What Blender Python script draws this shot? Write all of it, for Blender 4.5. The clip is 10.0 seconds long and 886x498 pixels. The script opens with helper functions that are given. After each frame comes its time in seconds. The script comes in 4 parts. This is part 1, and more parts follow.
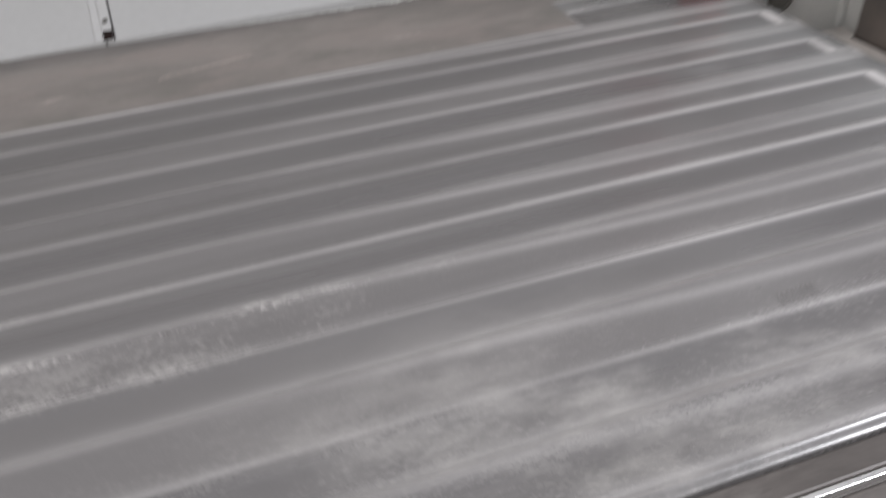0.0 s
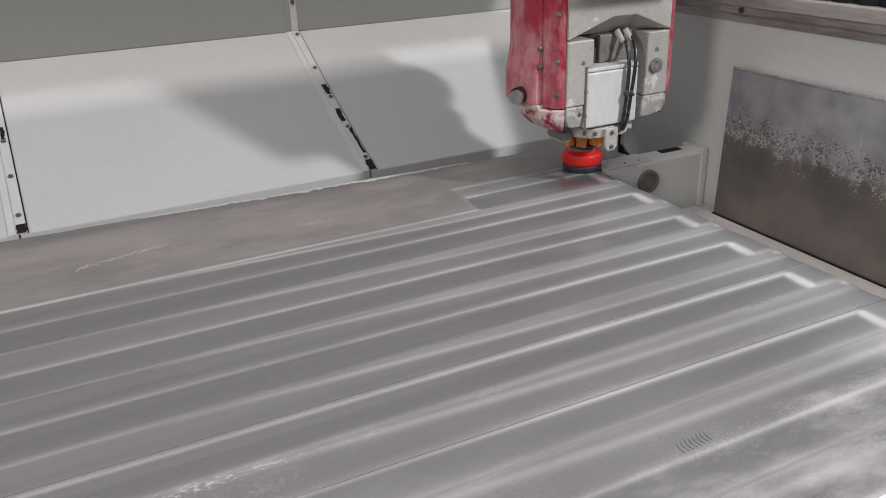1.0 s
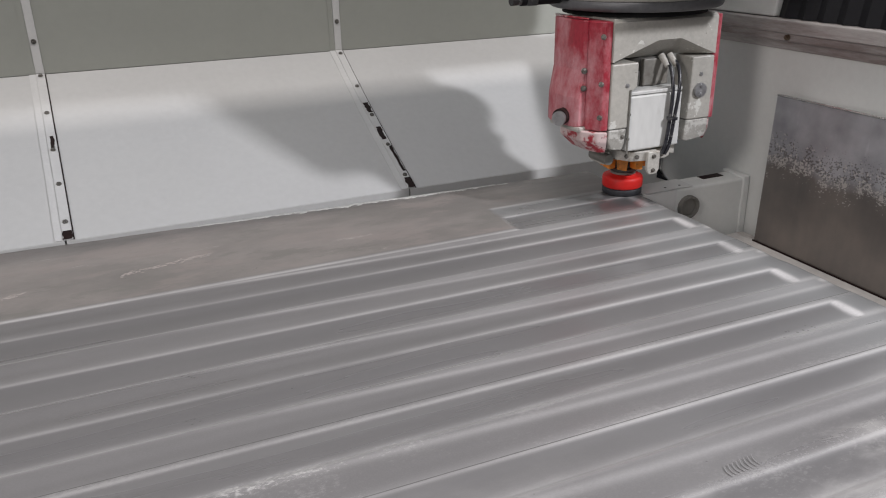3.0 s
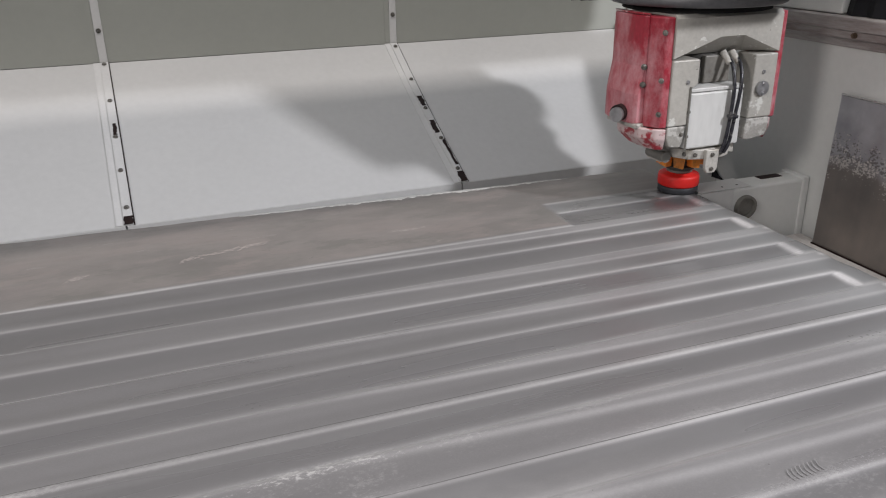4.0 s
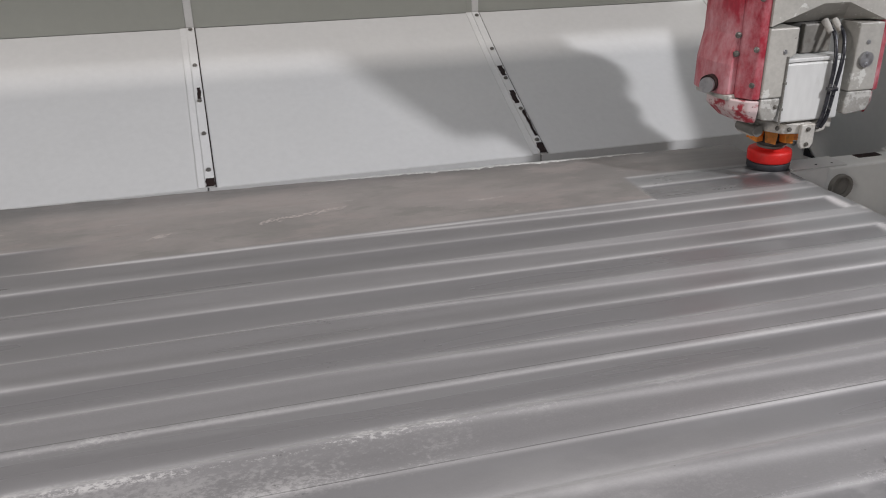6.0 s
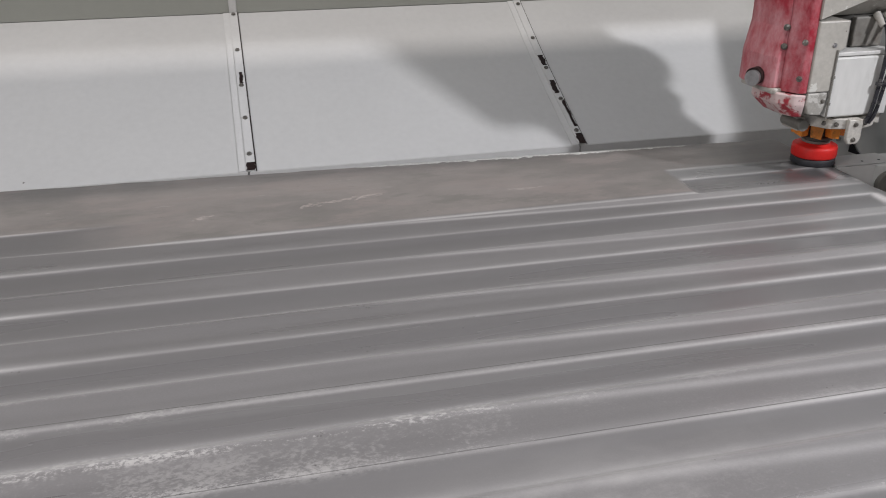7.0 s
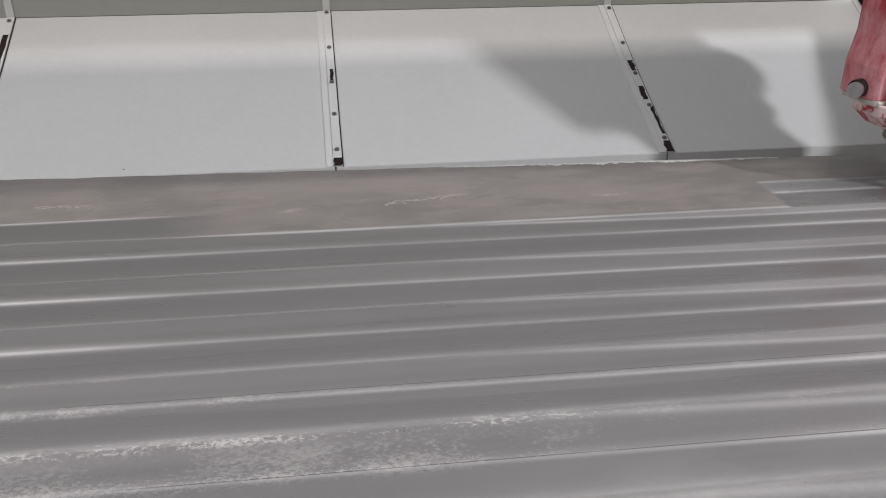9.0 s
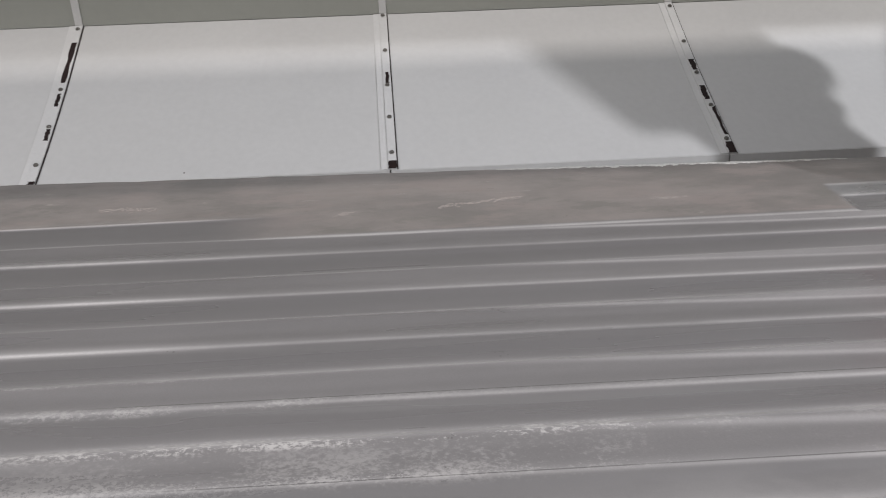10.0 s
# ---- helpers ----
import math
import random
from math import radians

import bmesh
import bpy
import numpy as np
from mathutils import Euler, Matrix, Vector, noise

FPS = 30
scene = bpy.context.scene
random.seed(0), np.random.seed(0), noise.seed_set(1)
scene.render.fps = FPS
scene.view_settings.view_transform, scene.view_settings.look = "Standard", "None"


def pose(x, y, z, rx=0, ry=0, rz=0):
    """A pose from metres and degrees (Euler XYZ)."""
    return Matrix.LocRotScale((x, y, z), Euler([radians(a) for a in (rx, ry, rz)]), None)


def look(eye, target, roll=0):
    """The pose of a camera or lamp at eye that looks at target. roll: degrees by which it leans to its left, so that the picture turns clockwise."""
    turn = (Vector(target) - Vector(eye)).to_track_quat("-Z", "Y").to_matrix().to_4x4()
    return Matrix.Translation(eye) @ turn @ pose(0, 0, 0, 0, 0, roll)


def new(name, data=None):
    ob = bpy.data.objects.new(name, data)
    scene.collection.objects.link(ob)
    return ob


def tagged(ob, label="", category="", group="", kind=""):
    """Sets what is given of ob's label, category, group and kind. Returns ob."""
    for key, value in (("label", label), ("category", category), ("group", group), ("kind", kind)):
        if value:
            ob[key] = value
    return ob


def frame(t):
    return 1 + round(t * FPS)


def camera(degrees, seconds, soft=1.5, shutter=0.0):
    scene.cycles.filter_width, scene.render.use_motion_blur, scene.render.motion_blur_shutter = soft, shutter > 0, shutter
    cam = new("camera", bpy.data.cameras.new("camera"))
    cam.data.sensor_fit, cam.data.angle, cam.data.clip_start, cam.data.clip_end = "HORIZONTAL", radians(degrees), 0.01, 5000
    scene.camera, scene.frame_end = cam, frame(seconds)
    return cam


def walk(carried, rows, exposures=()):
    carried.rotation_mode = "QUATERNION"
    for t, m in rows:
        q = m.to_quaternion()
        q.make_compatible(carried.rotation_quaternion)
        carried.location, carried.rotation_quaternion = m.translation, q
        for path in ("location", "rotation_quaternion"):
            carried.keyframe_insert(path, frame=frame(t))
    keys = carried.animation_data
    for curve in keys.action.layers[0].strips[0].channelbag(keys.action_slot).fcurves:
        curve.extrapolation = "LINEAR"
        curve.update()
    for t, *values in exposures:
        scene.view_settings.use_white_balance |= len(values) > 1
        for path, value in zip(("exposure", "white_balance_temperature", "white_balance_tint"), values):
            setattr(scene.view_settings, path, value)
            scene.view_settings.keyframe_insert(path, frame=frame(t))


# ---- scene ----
cam = camera(58.04, 10.0, soft=1.0, shutter=0.4)
PATH = [
    (0, (0.2879, 0.2023, 1.4013), (0.7380, 1.7564, 0.2256), -4.30),
    (0.1, (0.2498, 0.1880, 1.4402), (0.7858, 1.7522, 0.3150), -3.66),
    (0.2, (0.2448, 0.1794, 1.4506), (0.8346, 1.7689, 0.3897), -3.52),
    (0.3, (0.2593, 0.1642, 1.4518), (0.8784, 1.7756, 0.4417), -3.63),
    (0.4, (0.2424, 0.1608, 1.4606), (0.9073, 1.7745, 0.4840), -3.29),
    (0.5, (0.2390, 0.1483, 1.4371), (0.9400, 1.7804, 0.5179), -2.94),
    (1, (0.2306, 0.1447, 1.4463), (1.0169, 1.7943, 0.6335), -2.14),
    (1.5, (0.2193, 0.1437, 1.4412), (1.0083, 1.8160, 0.6790), -1.86),
    (2, (0.2195, 0.1403, 1.4376), (0.9850, 1.8289, 0.6875), -1.77),
    (2.5, (0.2144, 0.1443, 1.4338), (0.9759, 1.8342, 0.6826), -1.46),
    (4, (0.1754, 0.1569, 1.4296), (0.8182, 1.8910, 0.6683), -0.92),
    (4.5, (0.1657, 0.1614, 1.4220), (0.7632, 1.9050, 0.6455), -0.79),
    (5, (0.1726, 0.1632, 1.4141), (0.7195, 1.9179, 0.6253), -0.82),
    (6.5, (0.1568, 0.1758, 1.3981), (0.5923, 1.9495, 0.5830), -1.14),
    (7, (0.1475, 0.1734, 1.3982), (0.5433, 1.9509, 0.5714), -0.73),
    (7.5, (0.1337, 0.1736, 1.3983), (0.4931, 1.9572, 0.5677), -0.18),
    (8, (0.1272, 0.1765, 1.3966), (0.4413, 1.9699, 0.5689), -0.18),
    (8.5, (0.1268, 0.1742, 1.3991), (0.4014, 1.9731, 0.5693), -0.15),
    (9, (0.1226, 0.1728, 1.4019), (0.3460, 1.9813, 0.5775), -0.27),
    (9.5, (0.1236, 0.1740, 1.4002), (0.2835, 1.9876, 0.5725), -0.87),
    (10, (0.1361, 0.1849, 1.4009), (0.2119, 2.0078, 0.5816), -1.95),
]
walk(cam, [(t, look(eye, target, roll)) for t, eye, target, roll in PATH],
     exposures=[(0.0, -0.15, 6600, 14), (0.6, 0.0, 6600, 14), (10.0, -0.03, 6600, 14)])

# ---- world, lamps, exposure ----
XC, YC = 1.384, 1.73          # axis of the polishing head
scene.view_settings.exposure = 0.0
world = bpy.data.worlds.new("hall_world")
scene.world = world
world.use_nodes = True
world.node_tree.nodes["Background"].inputs[0].default_value = (0.75, 0.80, 0.86, 1)
world.node_tree.nodes["Background"].inputs[1].default_value = 0.66


def area_lamp(name, eye, target, size, size_y, watts, colour):
    lamp = bpy.data.lights.new(name, "AREA")
    lamp.shape, lamp.size, lamp.size_y, lamp.energy, lamp.color = "RECTANGLE", size, size_y, watts, colour
    ob = new(name, lamp)
    ob.matrix_world = look(eye, target)
    return ob


# lamp beyond the machine's right side, which throws the head's shadow on the splash panels
area_lamp("side_lamp", (2.80, -0.58, 2.80), (0.7, 2.0, 0.85), 0.17, 0.17, 80, (0.93, 0.96, 1.0))
# its twin beyond the left side is left_lamp below; hall lamps high over the operator's side
area_lamp("hall_lamp_front", (0.6, 0.15, 5.6), (0.6, 2.2, 0.9), 3.2, 0.35, 113, (1.0, 0.96, 0.91))
area_lamp("left_lamp", (-2.10, 0.0, 2.30), (0.9, 1.7, 0.9), 0.7, 0.7, 35, (1.0, 0.97, 0.94))


# ---- materials ----
def material(name, base, rough=0.5, metal=0.0, vary=0.12, scale=6.0, fine=120.0, bump=0.02, stain=None, stain_amount=0.0,
             stain_scale=3.0, rough_vary=0.1, stretch=(1, 1, 1), spec=0.5, speck=0.0, speck_scale=7.0, edge=(0.56, 0.62)):
    """Paint, metal or stone with broad mottling, fine grain, optional stains and a slight relief."""
    m = bpy.data.materials.new(name)
    m.use_nodes = True
    nt = m.node_tree
    n, l = nt.nodes, nt.links
    b = n["Principled BSDF"]
    b.inputs["Metallic"].default_value = metal
    b.inputs["Specular IOR Level"].default_value = spec
    tc = n.new("ShaderNodeTexCoord")
    mp = n.new("ShaderNodeMapping")
    mp.inputs["Scale"].default_value = stretch
    geo = n.new("ShaderNodeNewGeometry")
    l.new(geo.outputs["Position"], mp.inputs["Vector"])
    big = n.new("ShaderNodeTexNoise")
    big.inputs["Scale"].default_value, big.inputs["Detail"].default_value, big.inputs["Roughness"].default_value = scale, 6, 0.6
    small = n.new("ShaderNodeTexNoise")
    small.inputs["Scale"].default_value, small.inputs["Detail"].default_value = fine, 4
    for t in (big, small):
        l.new(mp.outputs["Vector"], t.inputs["Vector"])
    mix = n.new("ShaderNodeMath")
    mix.operation = "MULTIPLY_ADD"
    mix.inputs[1].default_value = 0.45
    l.new(small.outputs["Fac"], mix.inputs[0])
    sc = n.new("ShaderNodeMath")
    sc.operation = "MULTIPLY"
    sc.inputs[1].default_value = 0.55
    l.new(big.outputs["Fac"], sc.inputs[0])
    l.new(sc.outputs[0], mix.inputs[2])
    ramp = n.new("ShaderNodeMapRange")
    ramp.inputs["From Min"].default_value, ramp.inputs["From Max"].default_value = 0.3, 0.7
    ramp.inputs["To Min"].default_value, ramp.inputs["To Max"].default_value = 1 - vary, 1 + vary
    l.new(mix.outputs[0], ramp.inputs["Value"])
    col = n.new("ShaderNodeVectorMath")
    col.operation = "SCALE"
    col.inputs[0].default_value = base
    l.new(ramp.outputs["Result"], col.inputs["Scale"])
    out = col.outputs["Vector"]
    if stain:
        st = n.new("ShaderNodeTexNoise")
        st.inputs["Scale"].default_value, st.inputs["Detail"].default_value, st.inputs["Roughness"].default_value = stain_scale, 8, 0.7
        l.new(mp.outputs["Vector"], st.inputs["Vector"])
        cut = n.new("ShaderNodeMapRange")
        cut.inputs["From Min"].default_value, cut.inputs["From Max"].default_value = edge
        cut.inputs["To Max"].default_value = stain_amount
        l.new(st.outputs["Fac"], cut.inputs["Value"])
        mx = n.new("ShaderNodeMix")
        mx.data_type = "RGBA"
        l.new(cut.outputs["Result"], mx.inputs["Factor"])
        l.new(out, mx.inputs["A"])
        mx.inputs["B"].default_value = (*stain, 1)
        out = mx.outputs["Result"]
    if speck:
        vo = n.new("ShaderNodeTexVoronoi")
        vo.inputs["Scale"].default_value = speck_scale
        l.new(geo.outputs["Position"], vo.inputs["Vector"])
        dot = n.new("ShaderNodeMapRange")
        dot.inputs["From Min"].default_value, dot.inputs["From Max"].default_value = speck, speck * 0.6
        dot.inputs["To Max"].default_value = 0.85
        l.new(vo.outputs["Distance"], dot.inputs["Value"])
        mk = n.new("ShaderNodeMix")
        mk.data_type = "RGBA"
        l.new(dot.outputs["Result"], mk.inputs["Factor"])
        l.new(out, mk.inputs["A"])
        mk.inputs["B"].default_value = (0.05, 0.04, 0.035, 1)
        out = mk.outputs["Result"]
    l.new(out, b.inputs["Base Color"])
    rr = n.new("ShaderNodeMapRange")
    rr.inputs["From Min"].default_value, rr.inputs["From Max"].default_value = 0.3, 0.7
    rr.inputs["To Min"].default_value, rr.inputs["To Max"].default_value = max(rough - rough_vary, 0.03), min(rough + rough_vary, 1)
    l.new(mix.outputs[0], rr.inputs["Value"])
    l.new(rr.outputs["Result"], b.inputs["Roughness"])
    if bump:
        bp = n.new("ShaderNodeBump")
        bp.inputs["Strength"].default_value, bp.inputs["Distance"].default_value = bump, 0.01
        l.new(mix.outputs[0], bp.inputs["Height"])
        l.new(bp.outputs["Normal"], b.inputs["Normal"])
    return m


M_WHITE = material("white_sheet_paint", (0.60, 0.60, 0.59), 0.42, vary=0.05, scale=2.2, fine=60, bump=0.012, speck=0.022, stain=(0.62, 0.62, 0.60), stain_amount=0.35, stain_scale=2.0, edge=(0.5, 0.7))
M_GREYWALL = material("grey_wall_paint", (0.375, 0.385, 0.350), 0.5, vary=0.04, scale=2, fine=50, bump=0.015, speck=0.016)
M_SIDEWALL = material("pale_side_paint", (0.67, 0.68, 0.66), 0.45, vary=0.05, scale=3, fine=60, bump=0.015)
M_STRIP = material("strip_paint", (0.66, 0.66, 0.65), 0.42, vary=0.06, scale=12, fine=120)
M_RUST = material("bare_dark_steel", (0.020, 0.010, 0.009), 0.6, spec=0.25, vary=0.5, scale=60, fine=300, bump=0.3)
M_BOLT = material("zinc_bolt", (0.42, 0.42, 0.43), 0.38, metal=0.9, vary=0.2, scale=80)
M_GASKET = material("dull_black_plastic", (0.03, 0.03, 0.032), 0.55, vary=0.4, scale=70, stain=(0.22, 0.22, 0.22), stain_amount=0.5, stain_scale=60)
M_DARK = material("dark_gap", (0.012, 0.012, 0.012), 0.7, spec=0.15)
M_BLACK = material("black_bellows", (0.012, 0.012, 0.014), 0.6, vary=0.3, scale=20, spec=0.15)
M_SOCKET = material("stained_socket_screw", (0.15, 0.14, 0.125), 0.5, metal=0.5, vary=0.5, scale=120, stain=(0.5, 0.5, 0.48), stain_amount=0.7, stain_scale=160)
M_SCREW = material("brown_screw", (0.14, 0.10, 0.07), 0.5, metal=0.5, vary=0.4, scale=90)
M_RAIL = material("worn_rail", (0.37, 0.345, 0.335), 0.42, metal=0.2, vary=0.28, scale=14, stretch=(1, 0.22, 1.6), stain=(0.17, 0.125, 0.115), stain_amount=0.75, stain_scale=9, edge=(0.48, 0.62), bump=0.06)
M_HEADGREY = material("chipped_grey_paint", (0.40, 0.385, 0.35), 0.45, vary=0.16, scale=9, fine=140, speck=0.03, speck_scale=16, bump=0.06, stain=(0.62, 0.62, 0.58), stain_amount=0.85, stain_scale=15, edge=(0.592, 0.604))
M_HEADDARK = material("shaded_grey_metal", (0.16, 0.155, 0.14), 0.5, vary=0.2, scale=14)
M_RED = material("worn_red_paint", (0.35, 0.024, 0.042), 0.38, vary=0.3, scale=9, fine=160, stain=(0.58, 0.34, 0.36), stain_amount=0.70, stain_scale=9, stretch=(1, 1, 0.55), edge=(0.45, 0.62), speck=0.035, speck_scale=22, bump=0.05)
M_REDTIP = material("chipped_red_paint", (0.34, 0.022, 0.036), 0.4, speck=0.10, speck_scale=55, vary=0.35, scale=30, stain=(0.60, 0.49, 0.48), stain_amount=0.92, stain_scale=24, bump=0.12, edge=(0.46, 0.53))
M_FOOT = material("limescaled_grey_paint", (0.30, 0.29, 0.265), 0.55, vary=0.2, scale=24, fine=200, bump=0.15, speck=0.05, speck_scale=40, stain=(0.54, 0.53, 0.50), stain_amount=0.75, stain_scale=42, edge=(0.50, 0.56))
# near-black base colour holds the shade inside the fork and round the spindle
M_CAVITY = material("shaded_dark_casting", (0.062, 0.059, 0.053), 0.5, vary=0.35, scale=18, fine=160)
M_BEARING = material("grimy_bearing_plate", (0.20, 0.19, 0.17), 0.5, vary=0.2, scale=16, stain=(0.14, 0.12, 0.10), stain_amount=0.6, stain_scale=18)
M_MOTOR = material("white_motor_cover", (0.62, 0.62, 0.60), 0.5, vary=0.09, stain=(0.40, 0.38, 0.34), stain_amount=0.4, stain_scale=12, scale=10, fine=90, stretch=(1, 1, 0.3))
M_FLANGE = material("limed_metal", speck=0.09, speck_scale=45, base=(0.52, 0.50, 0.46), rough=0.5, metal=0.2, vary=0.2, scale=25, fine=200, bump=0.1, stain=(0.30, 0.26, 0.20), stain_amount=0.6, stain_scale=30)
M_ORANGE = material("orange_plastic", (0.80, 0.27, 0.04), 0.4, vary=0.15, scale=40, stain=(0.25, 0.10, 0.03), stain_amount=0.5, stain_scale=50)
M_DISC = material("red_disc_plastic", (0.70, 0.016, 0.012), 0.52, vary=0.12, scale=40, speck=0.07, speck_scale=60)
M_PAD = material("dark_abrasive", (0.035, 0.036, 0.042), 0.6, vary=0.25, scale=60)
M_HOSE = material("black_rubber_hose", (0.022, 0.022, 0.028), 0.3, vary=0.3, scale=50, stain=(0.28, 0.27, 0.25), stain_amount=0.5, stain_scale=60)
M_RING = material("dark_turntable_steel", (0.12, 0.12, 0.125), 0.5, metal=0.3, vary=0.2, scale=15)
M_FLOOR = material("hall_concrete", (0.30, 0.29, 0.28), 0.6, vary=0.12, scale=1.5, fine=40)
M_HALL = material("hall_wall_paint", (0.34, 0.35, 0.36), 0.7, vary=0.04, scale=1)
M_BED = material("bed_steel", (0.13, 0.13, 0.14), 0.5, metal=0.3, vary=0.2, scale=8)
M_APRON = material("brown_grey_steel", (0.11, 0.10, 0.095), 0.4, metal=0.2, vary=0.25, scale=8, stretch=(0.3, 1, 1), stain=(0.2, 0.19, 0.18), stain_amount=0.5, stain_scale=6)
M_TRAY = material("blue_grey_paint", (0.34, 0.36, 0.41), 0.4, vary=0.15, scale=8, stretch=(0.4, 1, 1))
M_LEDGE = material("grimy_ledge_paint", (0.58, 0.56, 0.54), 0.5, vary=0.15, scale=10, stretch=(1, 0.4, 1), stain=(0.25, 0.20, 0.17), stain_amount=0.6, stain_scale=12, edge=(0.5, 0.66))
M_TRIM = material("bright_trim_metal", (0.62, 0.61, 0.60), 0.25, metal=0.8, vary=0.1, scale=14, stretch=(0.2, 1, 1))
M_MARK = material("scored_stone", (0.25, 0.245, 0.245), 0.4, vary=0.1, scale=60)
M_SCUFF = material("pale_scuff", (0.315, 0.283, 0.266), 0.7, vary=0.2, scale=60)
M_CRUST = material("pale_broken_stone", (0.56, 0.56, 0.53), 0.8, vary=0.25, scale=50, fine=260, bump=0.4)


def nodes_of(m):
    return m.node_tree.nodes, m.node_tree.links


def stone_material():
    """Ground grey stone: fine grain, drawn out along the passes of the tool, chalky rubs and a brownish back edge."""
    m = bpy.data.materials.new("ground_grey_stone")
    m.use_nodes = True
    n, l = nodes_of(m)
    b = n["Principled BSDF"]
    geo = n.new("ShaderNodeNewGeometry")
    sep = n.new("ShaderNodeSeparateXYZ")
    l.new(geo.outputs["Position"], sep.inputs[0])

    def noise_at(scale, stretch, detail=6, rough=0.6):
        mp = n.new("ShaderNodeMapping")
        mp.inputs["Scale"].default_value = stretch
        l.new(geo.outputs["Position"], mp.inputs["Vector"])
        t = n.new("ShaderNodeTexNoise")
        t.inputs["Scale"].default_value, t.inputs["Detail"].default_value, t.inputs["Roughness"].default_value = scale, detail, rough
        l.new(mp.outputs["Vector"], t.inputs["Vector"])
        return t.outputs["Fac"]

    def span(value, a, c, lo=0.0, hi=1.0, smooth=True):
        r = n.new("ShaderNodeMapRange")
        r.interpolation_type = "SMOOTHSTEP" if smooth else "LINEAR"
        for key, v in (("From Min", a), ("From Max", c), ("To Min", lo), ("To Max", hi)):
            r.inputs[key].default_value = v
        l.new(value, r.inputs["Value"])
        return r.outputs["Result"]

    def maths(op, a, c=None):
        r = n.new("ShaderNodeMath")
        r.operation = op
        for k, v in enumerate((a, c)):
            if v is None:
                continue
            if isinstance(v, (int, float)):
                r.inputs[k].default_value = v
            else:
                l.new(v, r.inputs[k])
        return r.outputs[0]

    def mixed(fac, a, c):
        r = n.new("ShaderNodeMix")
        r.data_type = "RGBA"
        l.new(fac, r.inputs["Factor"])
        for key, v in (("A", a), ("B", c)):
            if isinstance(v, tuple):
                r.inputs[key].default_value = (*v, 1)
            else:
                l.new(v, r.inputs[key])
        return r.outputs["Result"]

    broad = noise_at(1.6, (0.5, 1, 1))
    streak = noise_at(14, (0.06, 1, 1), 2.5)
    grain = noise_at(420, (1, 1, 1), 3)
    patch = noise_at(3.5, (0.8, 1.2, 1), 8, 0.7)
    tone = maths("ADD", maths("MULTIPLY", streak, 0.35), maths("ADD", maths("MULTIPLY", broad, 0.45), maths("MULTIPLY", grain, 0.20)))
    col = mixed(span(tone, 0.37, 0.76), (0.131, 0.127, 0.128), (0.193, 0.187, 0.189))
    # pass edges paled by rubbing and by glints put into the colour; pocket floors darker
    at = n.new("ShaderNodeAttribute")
    at.attribute_name = "wear_glint"
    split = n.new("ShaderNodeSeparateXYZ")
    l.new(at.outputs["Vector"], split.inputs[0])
    rub_glint = maths("MULTIPLY", split.outputs["X"], span(maths("ADD", maths("MULTIPLY", patch, 0.6), maths("MULTIPLY", streak, 0.4)), 0.34, 0.60, 0.50, 1.0))
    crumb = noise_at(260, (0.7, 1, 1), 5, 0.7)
    rub_glint = maths("MULTIPLY", rub_glint, span(crumb, 0.38, 0.60, 0.86, 1.0))
    # lightened towards the right end and along the newest pass
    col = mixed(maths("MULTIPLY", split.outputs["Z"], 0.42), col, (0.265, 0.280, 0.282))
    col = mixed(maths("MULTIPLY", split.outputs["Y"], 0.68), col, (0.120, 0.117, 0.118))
    col = mixed(maths("MULTIPLY", rub_glint, 0.85), col, (0.60, 0.59, 0.59))
    # raw skin along the back, warmer and duller
    begun = span(sep.outputs["X"], -0.02, -0.30)
    done = span(sep.outputs["X"], 1.010, 1.035)
    rest = maths("SUBTRACT", maths("SUBTRACT", 1.0, begun), done)
    back = maths("ADD", maths("MULTIPLY", rest, span(sep.outputs["Y"], 1.612, 1.626)),
                 maths("ADD", maths("MULTIPLY", begun, span(sep.outputs["Y"], 1.722, 1.732)), maths("MULTIPLY", done, span(sep.outputs["Y"], 1.755, 1.769))))
    vein = noise_at(9, (0.6, 1.4, 1), 9, 0.68)
    raw = mixed(span(patch, 0.35, 0.68), (0.166, 0.155, 0.147), (0.240, 0.219, 0.208))
    raw = mixed(maths("MULTIPLY", span(vein, 0.50, 0.60), 0.55), raw, (0.255, 0.222, 0.210))
    raw = mixed(maths("MULTIPLY", span(vein, 0.44, 0.36), 0.60), raw, (0.150, 0.146, 0.134))
    dab = noise_at(26, (0.45, 1.5, 1), 8, 0.75)
    raw = mixed(maths("MULTIPLY", maths("MULTIPLY", span(dab, 0.60, 0.68), span(patch, 0.45, 0.60)), 0.6), raw, (0.38, 0.345, 0.325))
    raw = mixed(maths("MULTIPLY", maths("MULTIPLY", span(dab, 0.40, 0.33), span(vein, 0.52, 0.60)), 0.6), raw, (0.105, 0.098, 0.092))
    col = mixed(back, col, raw)
    # water round the tool, with its shadow on the left painted into the same darkening
    near = n.new("ShaderNodeVectorMath")
    near.operation = "DISTANCE"
    squash = n.new("ShaderNodeVectorMath")
    squash.operation = "MULTIPLY"
    squash.inputs[1].default_value = (0.55, 1, 0)
    l.new(geo.outputs["Position"], squash.inputs[0])
    l.new(squash.outputs["Vector"], near.inputs[0])
    near.inputs[1].default_value = ((XC - 0.06) * 0.55, YC + 0.015, 0)
    wet_shade = span(maths("ADD", near.outputs["Value"], maths("MULTIPLY", maths("SUBTRACT", patch, 0.5), 0.12)), 0.155, 0.105)
    col = mixed(maths("MULTIPLY", wet_shade, 0.32), col, (0.075, 0.070, 0.068))
    # fine scored lines along the passes, with crumbled grains on one side
    wob = maths("MULTIPLY", maths("SUBTRACT", noise_at(5, (1, 1, 1), 4), 0.5), 0.003)
